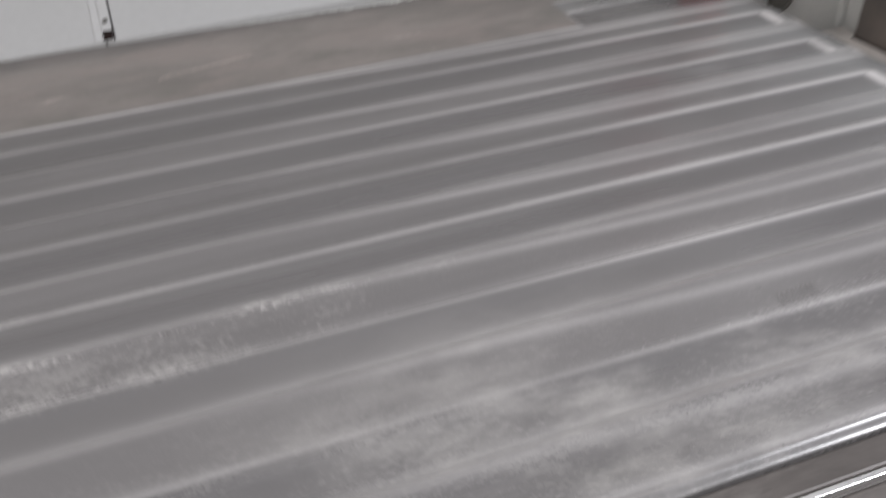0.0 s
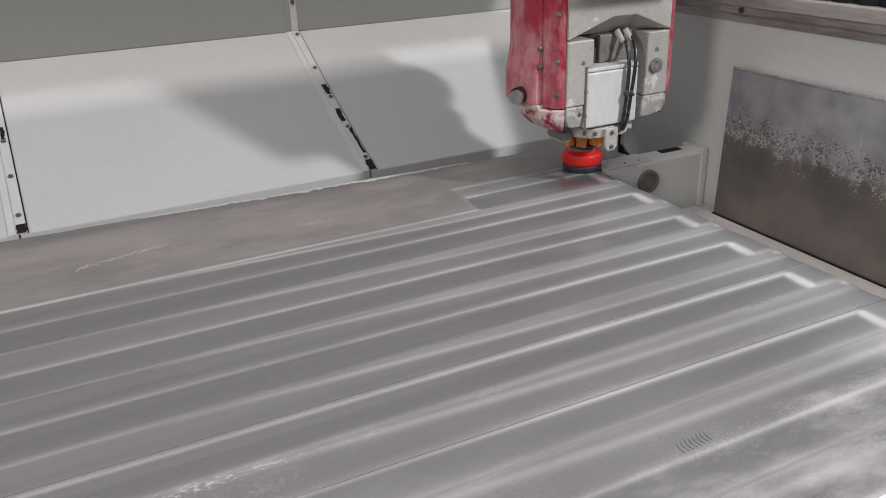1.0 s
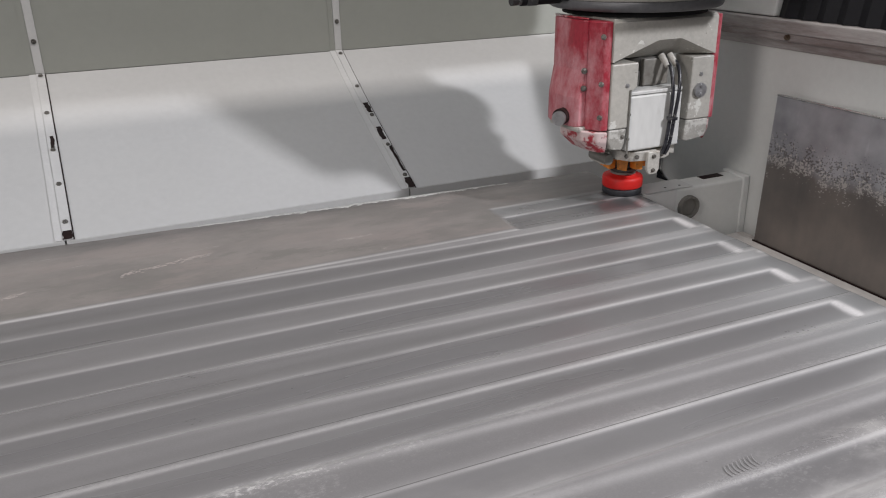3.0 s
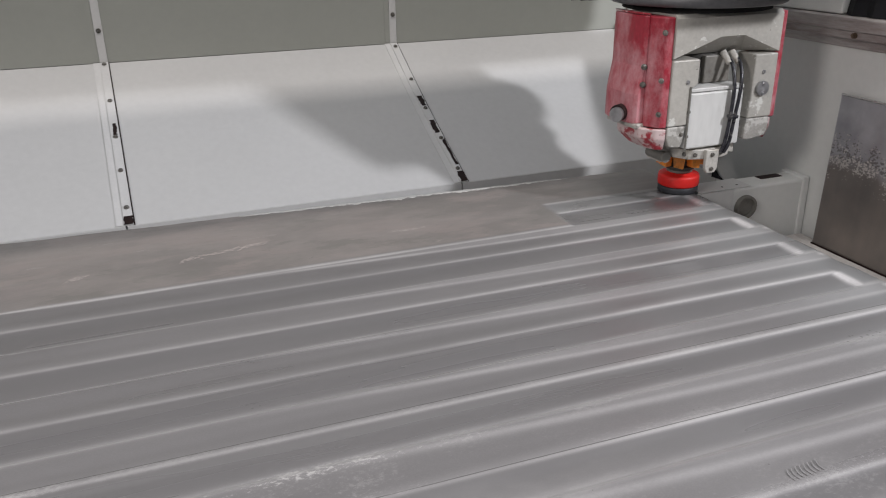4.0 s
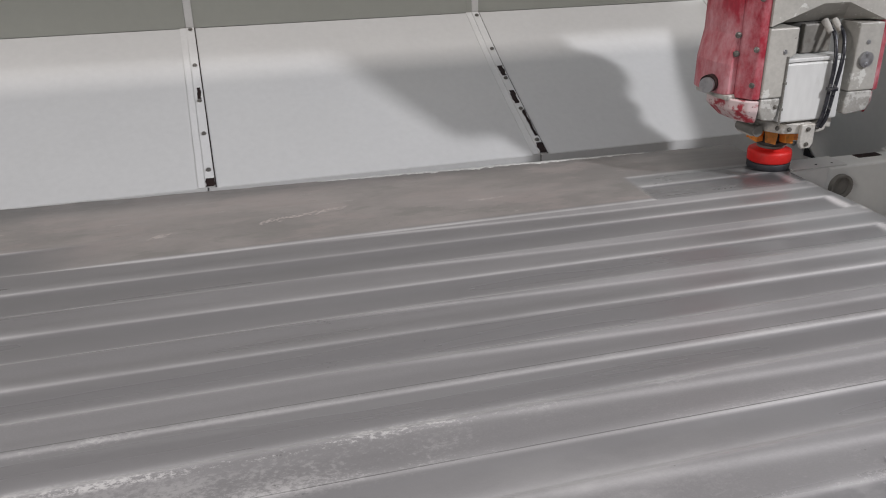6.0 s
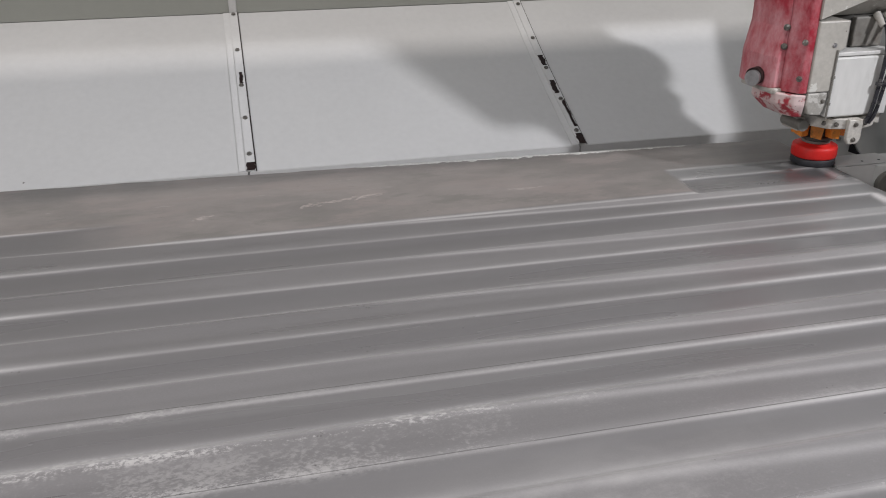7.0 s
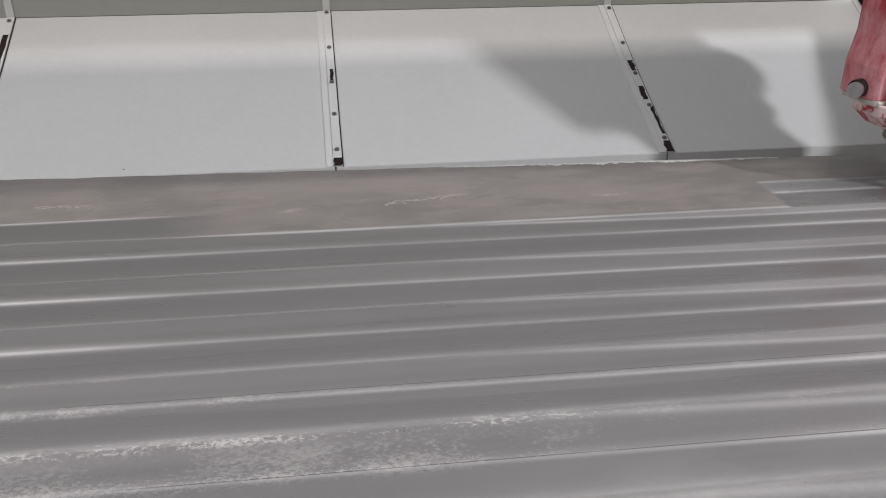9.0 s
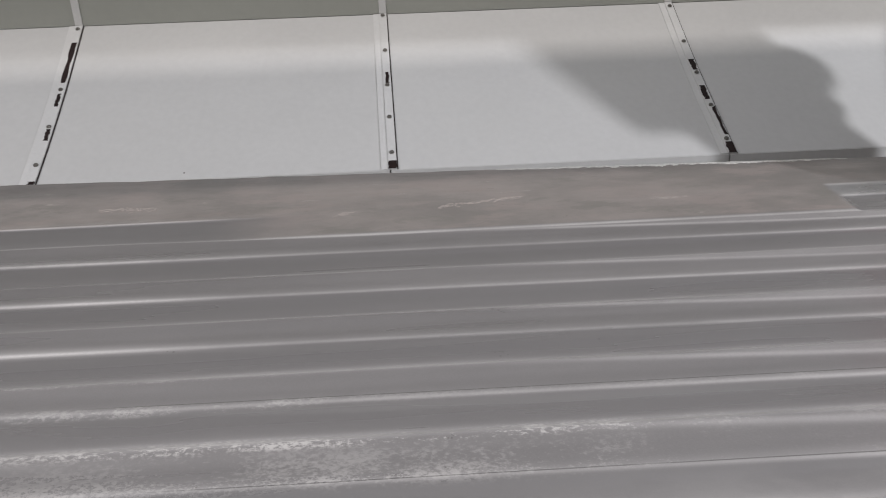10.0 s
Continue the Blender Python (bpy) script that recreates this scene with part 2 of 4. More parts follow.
    yy = maths("ADD", maths("ADD", sep.outputs["Y"], wob), maths("MULTIPLY", sep.outputs["X"], 0.008))
    flake = noise_at(170, (0.7, 1, 1), 9, 0.80)
    cloud = noise_at(13, (0.5, 1, 1), 5, 0.65)
    for at_y, x0, x1, side in ((1.0695, -0.35, -0.20, -1), (0.9015, -0.25, -0.05, 1)):
        off = maths("MULTIPLY", maths("SUBTRACT", yy, at_y), side)
        d = maths("ABSOLUTE", off)
        cut = maths("MULTIPLY", maths("MULTIPLY", span(d, 0.0013, 0.0005), span(sep.outputs["X"], x0, x1)), span(patch, 0.34, 0.44, 0.35, 1.0))
        dust = maths("MULTIPLY", maths("MULTIPLY", span(off, 0.024, 0.002), span(off, -0.003, 0.0)), span(maths("ADD", maths("MULTIPLY", flake, 0.65), maths("MULTIPLY", cloud, 0.35)), 0.49, 0.56))
        col = mixed(maths("MULTIPLY", dust, 0.20), col, (0.46, 0.45, 0.44))
        col = mixed(maths("MULTIPLY", cut, 0.75), col, (0.05, 0.048, 0.048))
    # chalky slurry dried on in flakes along the passes near the front
    line1 = span(maths("ABSOLUTE", maths("SUBTRACT", sep.outputs["Y"], 0.978)), 0.020, 0.002)
    line2 = maths("MULTIPLY", span(maths("ABSOLUTE", maths("SUBTRACT", sep.outputs["Y"], 1.060)), 0.014, 0.002), span(sep.outputs["X"], 0.05, -0.05))
    line3 = maths("MULTIPLY", span(maths("ABSOLUTE", maths("SUBTRACT", sep.outputs["Y"], 1.131)), 0.010, 0.001), span(sep.outputs["X"], 0.15, -0.05))
    between = maths("MULTIPLY", maths("MULTIPLY", span(sep.outputs["Y"], 0.88, 0.905), span(sep.outputs["Y"], 0.985, 0.93)), 0.38)
    left = maths("MULTIPLY", span(sep.outputs["X"], 0.70, 0.15, 0.15, 1.0), span(sep.outputs["X"], -0.50, -0.10, 0.25, 1.0))
    bands = maths("ADD", maths("MULTIPLY", maths("ADD", maths("MULTIPLY", line1, 1.5), between), left), maths("MULTIPLY", maths("ADD", line2, line3), 0.45))
    bands = maths("ADD", bands, maths("MULTIPLY", span(sep.outputs["Y"], 0.86, 0.72), 0.20))
    chalk = maths("ADD", maths("MULTIPLY", flake, 0.62), maths("MULTIPLY", cloud, 0.38))
    f = maths("MINIMUM", maths("MULTIPLY", bands, span(chalk, 0.500, 0.590)), 0.9)
    col = mixed(maths("MULTIPLY", f, 0.58), col, (0.60, 0.59, 0.575))
    # dark pits in the stone, thick in one patch and sparse elsewhere
    pits = n.new("ShaderNodeTexVoronoi")
    pits.inputs["Scale"].default_value = 110
    l.new(geo.outputs["Position"], pits.inputs["Vector"])
    spot = n.new("ShaderNodeVectorMath")
    spot.operation = "MULTIPLY_ADD"
    spot.inputs[1].default_value, spot.inputs[2].default_value = (0.25, 1, 0), (-0.300, -0.993, 0)
    l.new(geo.outputs["Position"], spot.inputs[0])
    far = n.new("ShaderNodeVectorMath")
    far.operation = "LENGTH"
    l.new(spot.outputs["Vector"], far.inputs[0])
    thick = maths("MULTIPLY", span(far.outputs["Value"], 0.020, 0.006), 0.30)
    sparse = maths("MULTIPLY", span(noise_at(16, (1, 1, 1), 2), 0.66, 0.74), 0.22)
    hole = span(maths("SUBTRACT", maths("MAXIMUM", thick, sparse), pits.outputs["Distance"]), 0.0, 0.05)
    col = mixed(maths("MULTIPLY", hole, 0.6), col, (0.06, 0.056, 0.055))
    # slurry wiped into clouds along the front
    smear = maths("MULTIPLY", span(noise_at(4.5, (0.6, 1.3, 1), 7, 0.62), 0.44, 0.66), maths("MULTIPLY", span(sep.outputs["Y"], 0.92, 0.70), span(sep.outputs["X"], 0.10, 0.60)))
    col = mixed(maths("MULTIPLY", smear, 0.62), col, (0.50, 0.49, 0.475))
    l.new(col, b.inputs["Base Color"])
    rough = maths("ADD", span(streak, 0.35, 0.65, 0.26, 0.37), maths("MULTIPLY", maths("SUBTRACT", back, wet_shade), 0.08))
    rough = maths("ADD", rough, maths("MULTIPLY", f, 0.3))
    l.new(rough, b.inputs["Roughness"])
    b.inputs["Specular IOR Level"].default_value = 0.8
    bp = n.new("ShaderNodeBump")
    bp.inputs["Strength"].default_value, bp.inputs["Distance"].default_value = 0.05, 0.004
    l.new(maths("ADD", maths("MULTIPLY", streak, 0.7), maths("MULTIPLY", f, 0.3)), bp.inputs["Height"])
    l.new(bp.outputs["Normal"], b.inputs["Normal"])
    return m


def plate_material():
    """Stainless sheet: clean and bluish above, a line of dried splashes, a dull brown film below."""
    m = bpy.data.materials.new("splashed_stainless")
    m.use_nodes = True
    n, l = nodes_of(m)
    b = n["Principled BSDF"]
    geo = n.new("ShaderNodeNewGeometry")
    sep = n.new("ShaderNodeSeparateXYZ")
    l.new(geo.outputs["Position"], sep.inputs[0])
    wob = n.new("ShaderNodeTexNoise")
    wob.inputs["Scale"].default_value, wob.inputs["Detail"].default_value = 9, 6
    l.new(geo.outputs["Position"], wob.inputs["Vector"])
    vor = n.new("ShaderNodeTexVoronoi")
    vor.inputs["Scale"].default_value = 250
    l.new(geo.outputs["Position"], vor.inputs["Vector"])

    def span(value, a, c, lo=0.0, hi=1.0):
        r = n.new("ShaderNodeMapRange")
        for key, v in (("From Min", a), ("From Max", c), ("To Min", lo), ("To Max", hi)):
            r.inputs[key].default_value = v
        l.new(value, r.inputs["Value"])
        return r.outputs["Result"]

    def maths(op, a, c):
        r = n.new("ShaderNodeMath")
        r.operation = op
        for k, v in enumerate((a, c)):
            if isinstance(v, (int, float)):
                r.inputs[k].default_value = v
            else:
                l.new(v, r.inputs[k])
        return r.outputs[0]

    level = maths("ADD", sep.outputs["Z"], maths("MULTIPLY", maths("SUBTRACT", wob.outputs["Fac"], 0.5), 0.10))
    film = span(level, 0.885, 0.845)                       # 1 below the line
    zone = maths("MULTIPLY", span(level, 0.80, 0.86), span(level, 0.93, 0.87))
    sparse = maths("MULTIPLY", span(level, 0.985, 0.90), span(level, 0.835, 0.865))
    thr = maths("ADD", maths("MULTIPLY", zone, 0.25), maths("MULTIPLY", sparse, 0.13))
    clump = n.new("ShaderNodeTexNoise")
    clump.inputs["Scale"].default_value, clump.inputs["Detail"].default_value = 38, 4
    l.new(geo.outputs["Position"], clump.inputs["Vector"])
    one = n.new("ShaderNodeSeparateColor")
    l.new(vor.outputs["Color"], one.inputs["Color"])
    size = maths("MULTIPLY", span(one.outputs["Red"], 0.0, 1.0, 0.2, 2.6), span(clump.outputs["Fac"], 0.36, 0.62, 0.35, 1.7))
    dots = span(maths("SUBTRACT", maths("MULTIPLY", thr, size), vor.outputs["Distance"]), 0.0, 0.06)
    mx = n.new("ShaderNodeMix")
    mx.data_type = "RGBA"
    l.new(film, mx.inputs["Factor"])
    mpd = n.new("ShaderNodeMapping")
    mpd.inputs["Scale"].default_value = (1, 1, 0.06)
    l.new(geo.outputs["Position"], mpd.inputs["Vector"])
    run = n.new("ShaderNodeTexNoise")
    run.inputs["Scale"].default_value, run.inputs["Detail"].default_value = 55, 3
    l.new(mpd.outputs["Vector"], run.inputs["Vector"])
    drip = maths("MULTIPLY", span(run.outputs["Fac"], 0.62, 0.70), span(wob.outputs["Fac"], 0.45, 0.60))
    top = n.new("ShaderNodeMix")
    top.data_type = "RGBA"
    l.new(span(wob.outputs["Fac"], 0.32, 0.68), top.inputs["Factor"])
    top.inputs["A"].default_value, top.inputs["B"].default_value = (0.28, 0.28, 0.30, 1), (0.52, 0.52, 0.55, 1)
    pale = n.new("ShaderNodeMix")
    pale.data_type = "RGBA"
    l.new(maths("MULTIPLY", drip, 0.55), pale.inputs["Factor"])
    l.new(top.outputs["Result"], pale.inputs["A"])
    pale.inputs["B"].default_value = (0.68, 0.68, 0.70, 1)
    low = n.new("ShaderNodeMix")
    low.data_type = "RGBA"
    l.new(span(maths("ADD", maths("MULTIPLY", wob.outputs["Fac"], 0.85), maths("MULTIPLY", run.outputs["Fac"], 0.15)), 0.32, 0.68), low.inputs["Factor"])
    low.inputs["A"].default_value, low.inputs["B"].default_value = (0.165, 0.152, 0.145, 1), (0.26, 0.228, 0.205, 1)
    l.new(pale.outputs["Result"], mx.inputs["A"])
    l.new(low.outputs["Result"], mx.inputs["B"])
    dot = n.new("ShaderNodeMix")
    dot.data_type = "RGBA"
    l.new(span(maths("ADD", film, maths("MULTIPLY", one.outputs["Green"], 0.9)), 0.60, 0.75), dot.inputs["Factor"])
    dot.inputs["A"].default_value, dot.inputs["B"].default_value = (0.13, 0.12, 0.115, 1), (0.60, 0.57, 0.54, 1)
    m2 = n.new("ShaderNodeMix")
    m2.data_type = "RGBA"
    l.new(maths("MULTIPLY", dots, 0.8), m2.inputs["Factor"])
    l.new(mx.outputs["Result"], m2.inputs["A"])
    l.new(dot.outputs["Result"], m2.inputs["B"])
    l.new(m2.outputs["Result"], b.inputs["Base Color"])
    b.inputs["Metallic"].default_value = 0.5
    l.new(span(wob.outputs["Fac"], 0.3, 0.7, 0.30, 0.45), b.inputs["Roughness"])
    return m


M_STONE = stone_material()
M_PLATE = plate_material()


# ---- mesh helpers ----
def finish(name, bm, mat, parent=None, label="", smooth=False):
    bmesh.ops.recalc_face_normals(bm, faces=bm.faces[:])
    me = bpy.data.meshes.new(name)
    bm.to_mesh(me)
    bm.free()
    me.materials.append(mat)
    if smooth:
        me.polygons.foreach_set("use_smooth", [True] * len(me.polygons))
    ob = new(name, me)
    if parent:
        ob.parent = parent
    if label:
        ob["label"] = label
    return ob


def part(name, bm, mat, parent, label="", smooth=False):
    return finish(name, bm, mat, parent, label, smooth)


def empty(name, at=(0, 0, 0)):
    ob = new(name)
    ob.location = at
    return ob


def box_into(bm, lo, hi, bevel=0.0, m=None):
    c = [(a + b) / 2 for a, b in zip(lo, hi)]
    s = [abs(b - a) for a, b in zip(lo, hi)]
    made = bmesh.ops.create_cube(bm, size=1, matrix=(m or Matrix()) @ Matrix.Translation(c) @ Matrix.Diagonal((*s, 1)))
    if bevel:
        edges = list({e for v in made["verts"] for e in v.link_edges})
        bmesh.ops.bevel(bm, geom=edges, offset=bevel, segments=2, affect="EDGES", profile=0.5)
    return bm


def box(lo, hi, bevel=0.0, m=None):
    return box_into(bmesh.new(), lo, hi, bevel, m)


def tube_into(bm, a, c, r, r2=None, seg=20):
    a, c = Vector(a), Vector(c)
    turn = (c - a).to_track_quat("Z", "Y").to_matrix().to_4x4()
    bmesh.ops.create_cone(bm, cap_ends=True, segments=seg, radius1=r, radius2=r if r2 is None else r2, depth=(c - a).length,
                          matrix=Matrix.Translation((a + c) / 2) @ turn)
    return bm


def tube(a, c, r, r2=None, seg=20):
    return tube_into(bmesh.new(), a, c, r, r2, seg)


def lathe(profile, at, seg=40):
    """A turned body: (radius, height) from bottom to top round a vertical axis."""
    bm = bmesh.new()
    rings = []
    for r, z in profile:
        rings.append([bm.verts.new((at[0] + r * math.cos(2 * math.pi * k / seg), at[1] + r * math.sin(2 * math.pi * k / seg), at[2] + z)) for k in range(seg)])
    for p, q in zip(rings, rings[1:]):
        for k in range(seg):
            bm.faces.new((p[k], p[(k + 1) % seg], q[(k + 1) % seg], q[k]))
    bm.faces.new(rings[0][::-1])
    bm.faces.new(rings[-1])
    return bm


def prism(outline, axis, a, c, bevel=0.0):
    """A closed outline of (u, v) pushed along an axis from a to c. Axis x: (y, z); y: (x, z); z: (x, y)."""
    bm = bmesh.new()
    put = {"x": lambda u, v, w: (w, u, v), "y": lambda u, v, w: (u, w, v), "z": lambda u, v, w: (u, v, w)}[axis]
    p = [bm.verts.new(put(u, v, a)) for u, v in outline]
    q = [bm.verts.new(put(u, v, c)) for u, v in outline]
    bm.faces.new(p)
    bm.faces.new(q[::-1])
    for k in range(len(p)):
        j = (k + 1) % len(p)
        bm.faces.new((p[k], p[j], q[j], q[k]))
    bmesh.ops.recalc_face_normals(bm, faces=bm.faces[:])
    if bevel:
        bmesh.ops.bevel(bm, geom=bm.edges[:], offset=bevel, segments=2, affect="EDGES", profile=0.5)
    return bm


def bolt_head(at, normal, r=0.006, h=0.004):
    """A round screw head with a hex socket."""
    bm = bmesh.new()
    a, nrm = Vector(at), Vector(normal).normalized()
    tube_into(bm, a, a + nrm * h, r * 1.25, r * 1.1, 16)
    tube_into(bm, a + nrm * h * 0.9, a + nrm * (h * 1.5), r * 0.85, r * 0.7, 12)
    tube_into(bm, a + nrm * h * 1.4, a + nrm * (h * 1.56), r * 0.35, r * 0.35, 6)
    return bm


def sweep(points, r, seg=10):
    """A hose along a smooth line through the points."""
    pts = [Vector(p) for p in points]
    fine = []
    for k in range(len(pts) - 1):
        p0, p1, p2, p3 = pts[max(k - 1, 0)], pts[k], pts[k + 1], pts[min(k + 2, len(pts) - 1)]
        for s in range(8):
            t = s / 8
            fine.append(0.5 * (2 * p1 + (p2 - p0) * t + (2 * p0 - 5 * p1 + 4 * p2 - p3) * t * t + (3 * p1 - p0 - 3 * p2 + p3) * t ** 3))
    fine.append(pts[-1])
    bm = bmesh.new()
    rings = []
    for k, p in enumerate(fine):
        d = (fine[min(k + 1, len(fine) - 1)] - fine[max(k - 1, 0)]).normalized()
        u = d.cross(Vector((0.3, 1, 0.1))).normalized()
        v = d.cross(u)
        rings.append([bm.verts.new(p + r * (u * math.cos(2 * math.pi * j / seg) + v * math.sin(2 * math.pi * j / seg))) for j in range(seg)])
    for p, q in zip(rings, rings[1:]):
        for j in range(seg):
            bm.faces.new((p[j], p[(j + 1) % seg], q[(j + 1) % seg], q[j]))
    bm.faces.new(rings[0][::-1])
    bm.faces.new(rings[-1])
    return bm


# ---- hall round the machine ----
tagged(finish("floor", box((-7, -6, -0.1), (7, 4, 0)), M_FLOOR), "grey concrete factory floor round the machine", "floor", kind="structure")
for name, lo, hi in (("wall_south", (-7, -6.2, 0), (7, -6, 6.2)), ("wall_west", (-7.2, -6.2, 0), (-7, 4, 6.2)),
                     ("wall_east", (7, -6.2, 0), (7.2, 4, 6.2)), ("wall_north", (-7.2, 4, 0), (7.2, 4.2, 6.2))):
    tagged(finish(name, box(lo, hi), M_HALL), "plain pale grey wall of the factory hall", "wall", kind="structure")

# ---- back of the enclosure: sloping splash panels, upright sheets, cover strips ----
PY0, PZ0, PY1, PZ1 = 2.040, 0.785, 2.587, 1.077      # foot and head of the slope
SEAMS = [-1.62, -0.775, 0.092, 0.930, 1.758]


def slope(s):
    """A point of the panels' section: s from 0 at the foot to 1 at the head."""
    sag = -0.010 * math.sin(math.pi * s)
    return PY0 + (PY1 - PY0) * s, PZ0 + (PZ1 - PZ0) * s + sag


SN = Vector((0, -(PZ1 - PZ0), PY1 - PY0)).normalized()


def splash_panel(x0, x1):
    ob = empty("splash_panel", ((x0 + x1) / 2, PY0, 0))
    bm = bmesh.new()
    rows = [slope(k / 16) for k in range(17)]
    top = [[bm.verts.new((x, y, z)) for y, z in rows] for x in (x0, x1)]
    low = [[bm.verts.new((x, y, z - 0.003)) for y, z in rows] for x in (x0, x1)]
    for k in range(16):
        bm.faces.new((top[0][k], top[1][k], top[1][k + 1], top[0][k + 1]))
        bm.faces.new((low[0][k], low[0][k + 1], low[1][k + 1], low[1][k]))
    for k in (0, 16):
        bm.faces.new((top[0][k], low[0][k], low[1][k], top[1][k]))
    for j in (0, 1):
        for k in range(16):
            bm.faces.new((top[j][k], top[j][k + 1], low[j][k + 1], low[j][k]))
    sheet = part("sheet", bm, M_WHITE, ob, smooth=False)
    lip = part("lip", box((x0, PY0 - 0.003, PZ0 - 0.16), (x1, PY0 - 0.0005, PZ0 - 0.001)), M_WHITE, ob, "turned-down lip")
    for o in (sheet, lip):
        o.matrix_parent_inverse = Matrix.Translation(ob.location).inverted()
    return tagged(ob, "white painted steel splash panel sloping behind the slab", "splash panel", "splash panels")


for a, c in zip(SEAMS, SEAMS[1:]):
    panel = splash_panel(a + 0.002, c - 0.002)
for x in (1.60, 1.70):
    o = part("screw", bolt_head((x, PY0 - 0.003, 0.742), (0, -1, 0), 0.006, 0.003), M_BOLT, panel)
    o.matrix_parent_inverse = Matrix.Translation(panel.location).inverted()

wall_back = tagged(finish("wall_back", box((-1.8, PY1 + 0.006, 0), (1.86, PY1 + 0.06, 1.62)), M_GREYWALL), "grey painted rear wall of the machine enclosure", "wall", kind="structure")
for a, c in zip(SEAMS, SEAMS[1:]):
    part("sheet", box((a + 0.002, PY1, PZ1 + 0.001), (c - 0.002, PY1 + 0.0055, 1.62), 0.001), M_GREYWALL, wall_back)


def patch_on(points, lift, normal, parent):
    """A flake of bare steel: a small ragged plate lying on a strip."""
    bm = bmesh.new()
    up = Vector(normal) * lift
    a = [bm.verts.new(Vector(p)) for p in points]
    c = [bm.verts.new(Vector(p) + up) for p in points]
    bm.faces.new(a[::-1])
    bm.faces.new(c)
    for k in range(len(a)):
        j = (k + 1) % len(a)
        bm.faces.new((a[k], a[j], c[j], c[k]))
    return part("bare_patch", bm, M_RUST, parent, "patch of bare dark steel where the paint came off")


def cover_strip(x, bolts, bare):
    """A flat strip over a joint, up the slope and on up the wall, with its screws."""
    ob = empty("cover_strip", (x, PY0, PZ0))
    inv = Matrix.Translation(ob.location).inverted()
    w, th = 0.0105, 0.005

    def mid(t):
        """The strip leans a little out of the upright."""
        return x + 0.006 - 0.014 * t

    made = []
    bm = bmesh.new()
    rows = [slope(k / 16) for k in range(17)]
    rings = []
    for k, (y, z) in enumerate(rows):
        rings.append([bm.verts.new(Vector((mid(k / 16) + dx, y, z)) + SN * d) for dx, d in ((-w, 0.0006), (-w, th), (w, th), (w, 0.0006))])
    for p, q in zip(rings, rings[1:]):
        for k in range(4):
            bm.faces.new((p[k], p[(k + 1) % 4], q[(k + 1) % 4], q[k]))
    bm.faces.new(rings[0])
    bm.faces.new(rings[-1][::-1])
    made.append(part("slope_strip", bm, M_STRIP, ob))
    made.append(part("wall_strip", box((mid(1) - w, PY1 - 0.005, PZ1 + 0.004), (mid(1) + w, PY1 - 0.0006, 1.62), 0.0008), M_STRIP, ob))
    made.append(part("lap", box((mid(1) - 0.026, PY1 - 0.0022, PZ1 + 0.004), (mid(1) - w - 0.001, PY1 - 0.0006, 1.62)), M_GREYWALL, ob, "lapped edge of the sheet"))
    # lapped edge of the sheet along the slope
    bm = bmesh.new()
    rings = []
    for k, (y, z) in enumerate(rows):
        rings.append([bm.verts.new(Vector((mid(k / 16) + dx, y, z)) + SN * d) for dx, d in ((-0.028, 0.0005), (-0.028, 0.0026), (-w - 0.0005, 0.0026), (-w - 0.0005, 0.0005))])
    for p, q in zip(rings, rings[1:]):
        for k in range(4):
            bm.faces.new((p[k], p[(k + 1) % 4], q[(k + 1) % 4], q[k]))
    bm.faces.new(rings[0])
    bm.faces.new(rings[-1][::-1])
    made.append(part("slope_lap", bm, M_STRIP, ob, "lapped edge of the sheet"))
    # open joint beside the strip
    bm = bmesh.new()
    rings = []
    for k, (y, z) in enumerate(rows):
        rings.append([bm.verts.new(Vector((mid(k / 16) + dx, y, z)) + SN * d) for dx, d in ((w + 0.0004, 0.0006), (w + 0.0004, 0.0022), (w + 0.0032, 0.0022), (w + 0.0032, 0.0006))])
    for p, q in zip(rings, rings[1:]):
        for k in range(4):
            bm.faces.new((p[k], p[(k + 1) % 4], q[(k + 1) % 4], q[k]))
    bm.faces.new(rings[0])
    bm.faces.new(rings[-1][::-1])
    made.append(part("sealant", bm, M_RUST, ob, "dark open joint"))
    for s in bolts:
        y, z = slope(s)
        made.append(part("washer", tube(Vector((mid(s), y, z)) + SN * th, Vector((mid(s), y, z)) + SN * (th + 0.0012), 0.0085, 0.0080, 18), M_STRIP, ob))
        made.append(part("screw", bolt_head(Vector((mid(s), y, z)) + SN * (th + 0.0011), SN, 0.0050, 0.0028), M_SOCKET, ob, "dark socket screw"))
    for z in (1.165, 1.30, 1.44):
        made.append(part("screw", bolt_head((mid(1), PY1 - 0.005, z), (0, -1, 0), 0.0055, 0.003), M_SOCKET, ob))
    rnd = random.Random(round(x * 1000))
    for s0, s1, u0, u1 in bare:
        pts = []
        k = 7
        side = [(s0 + (s1 - s0) * j / k, u0 + rnd.uniform(-0.0022, 0.0022)) for j in range(k + 1)]
        side += [(s1 - (s1 - s0) * j / k, u1 + rnd.uniform(-0.0022, 0.0022)) for j in range(k + 1)]
        for s, u in side:
            y, z = slope(min(max(s, 0), 1))
            pts.append(Vector((mid(s) + u, y, z)) + SN * (th + 0.0002))
        made.append(patch_on(pts, 0.0006, SN, ob))
    for o in made:
        o.matrix_parent_inverse = inv
    return tagged(ob, "white painted cover strip with screws and bare dark patches", "cover strip", "cover strips")


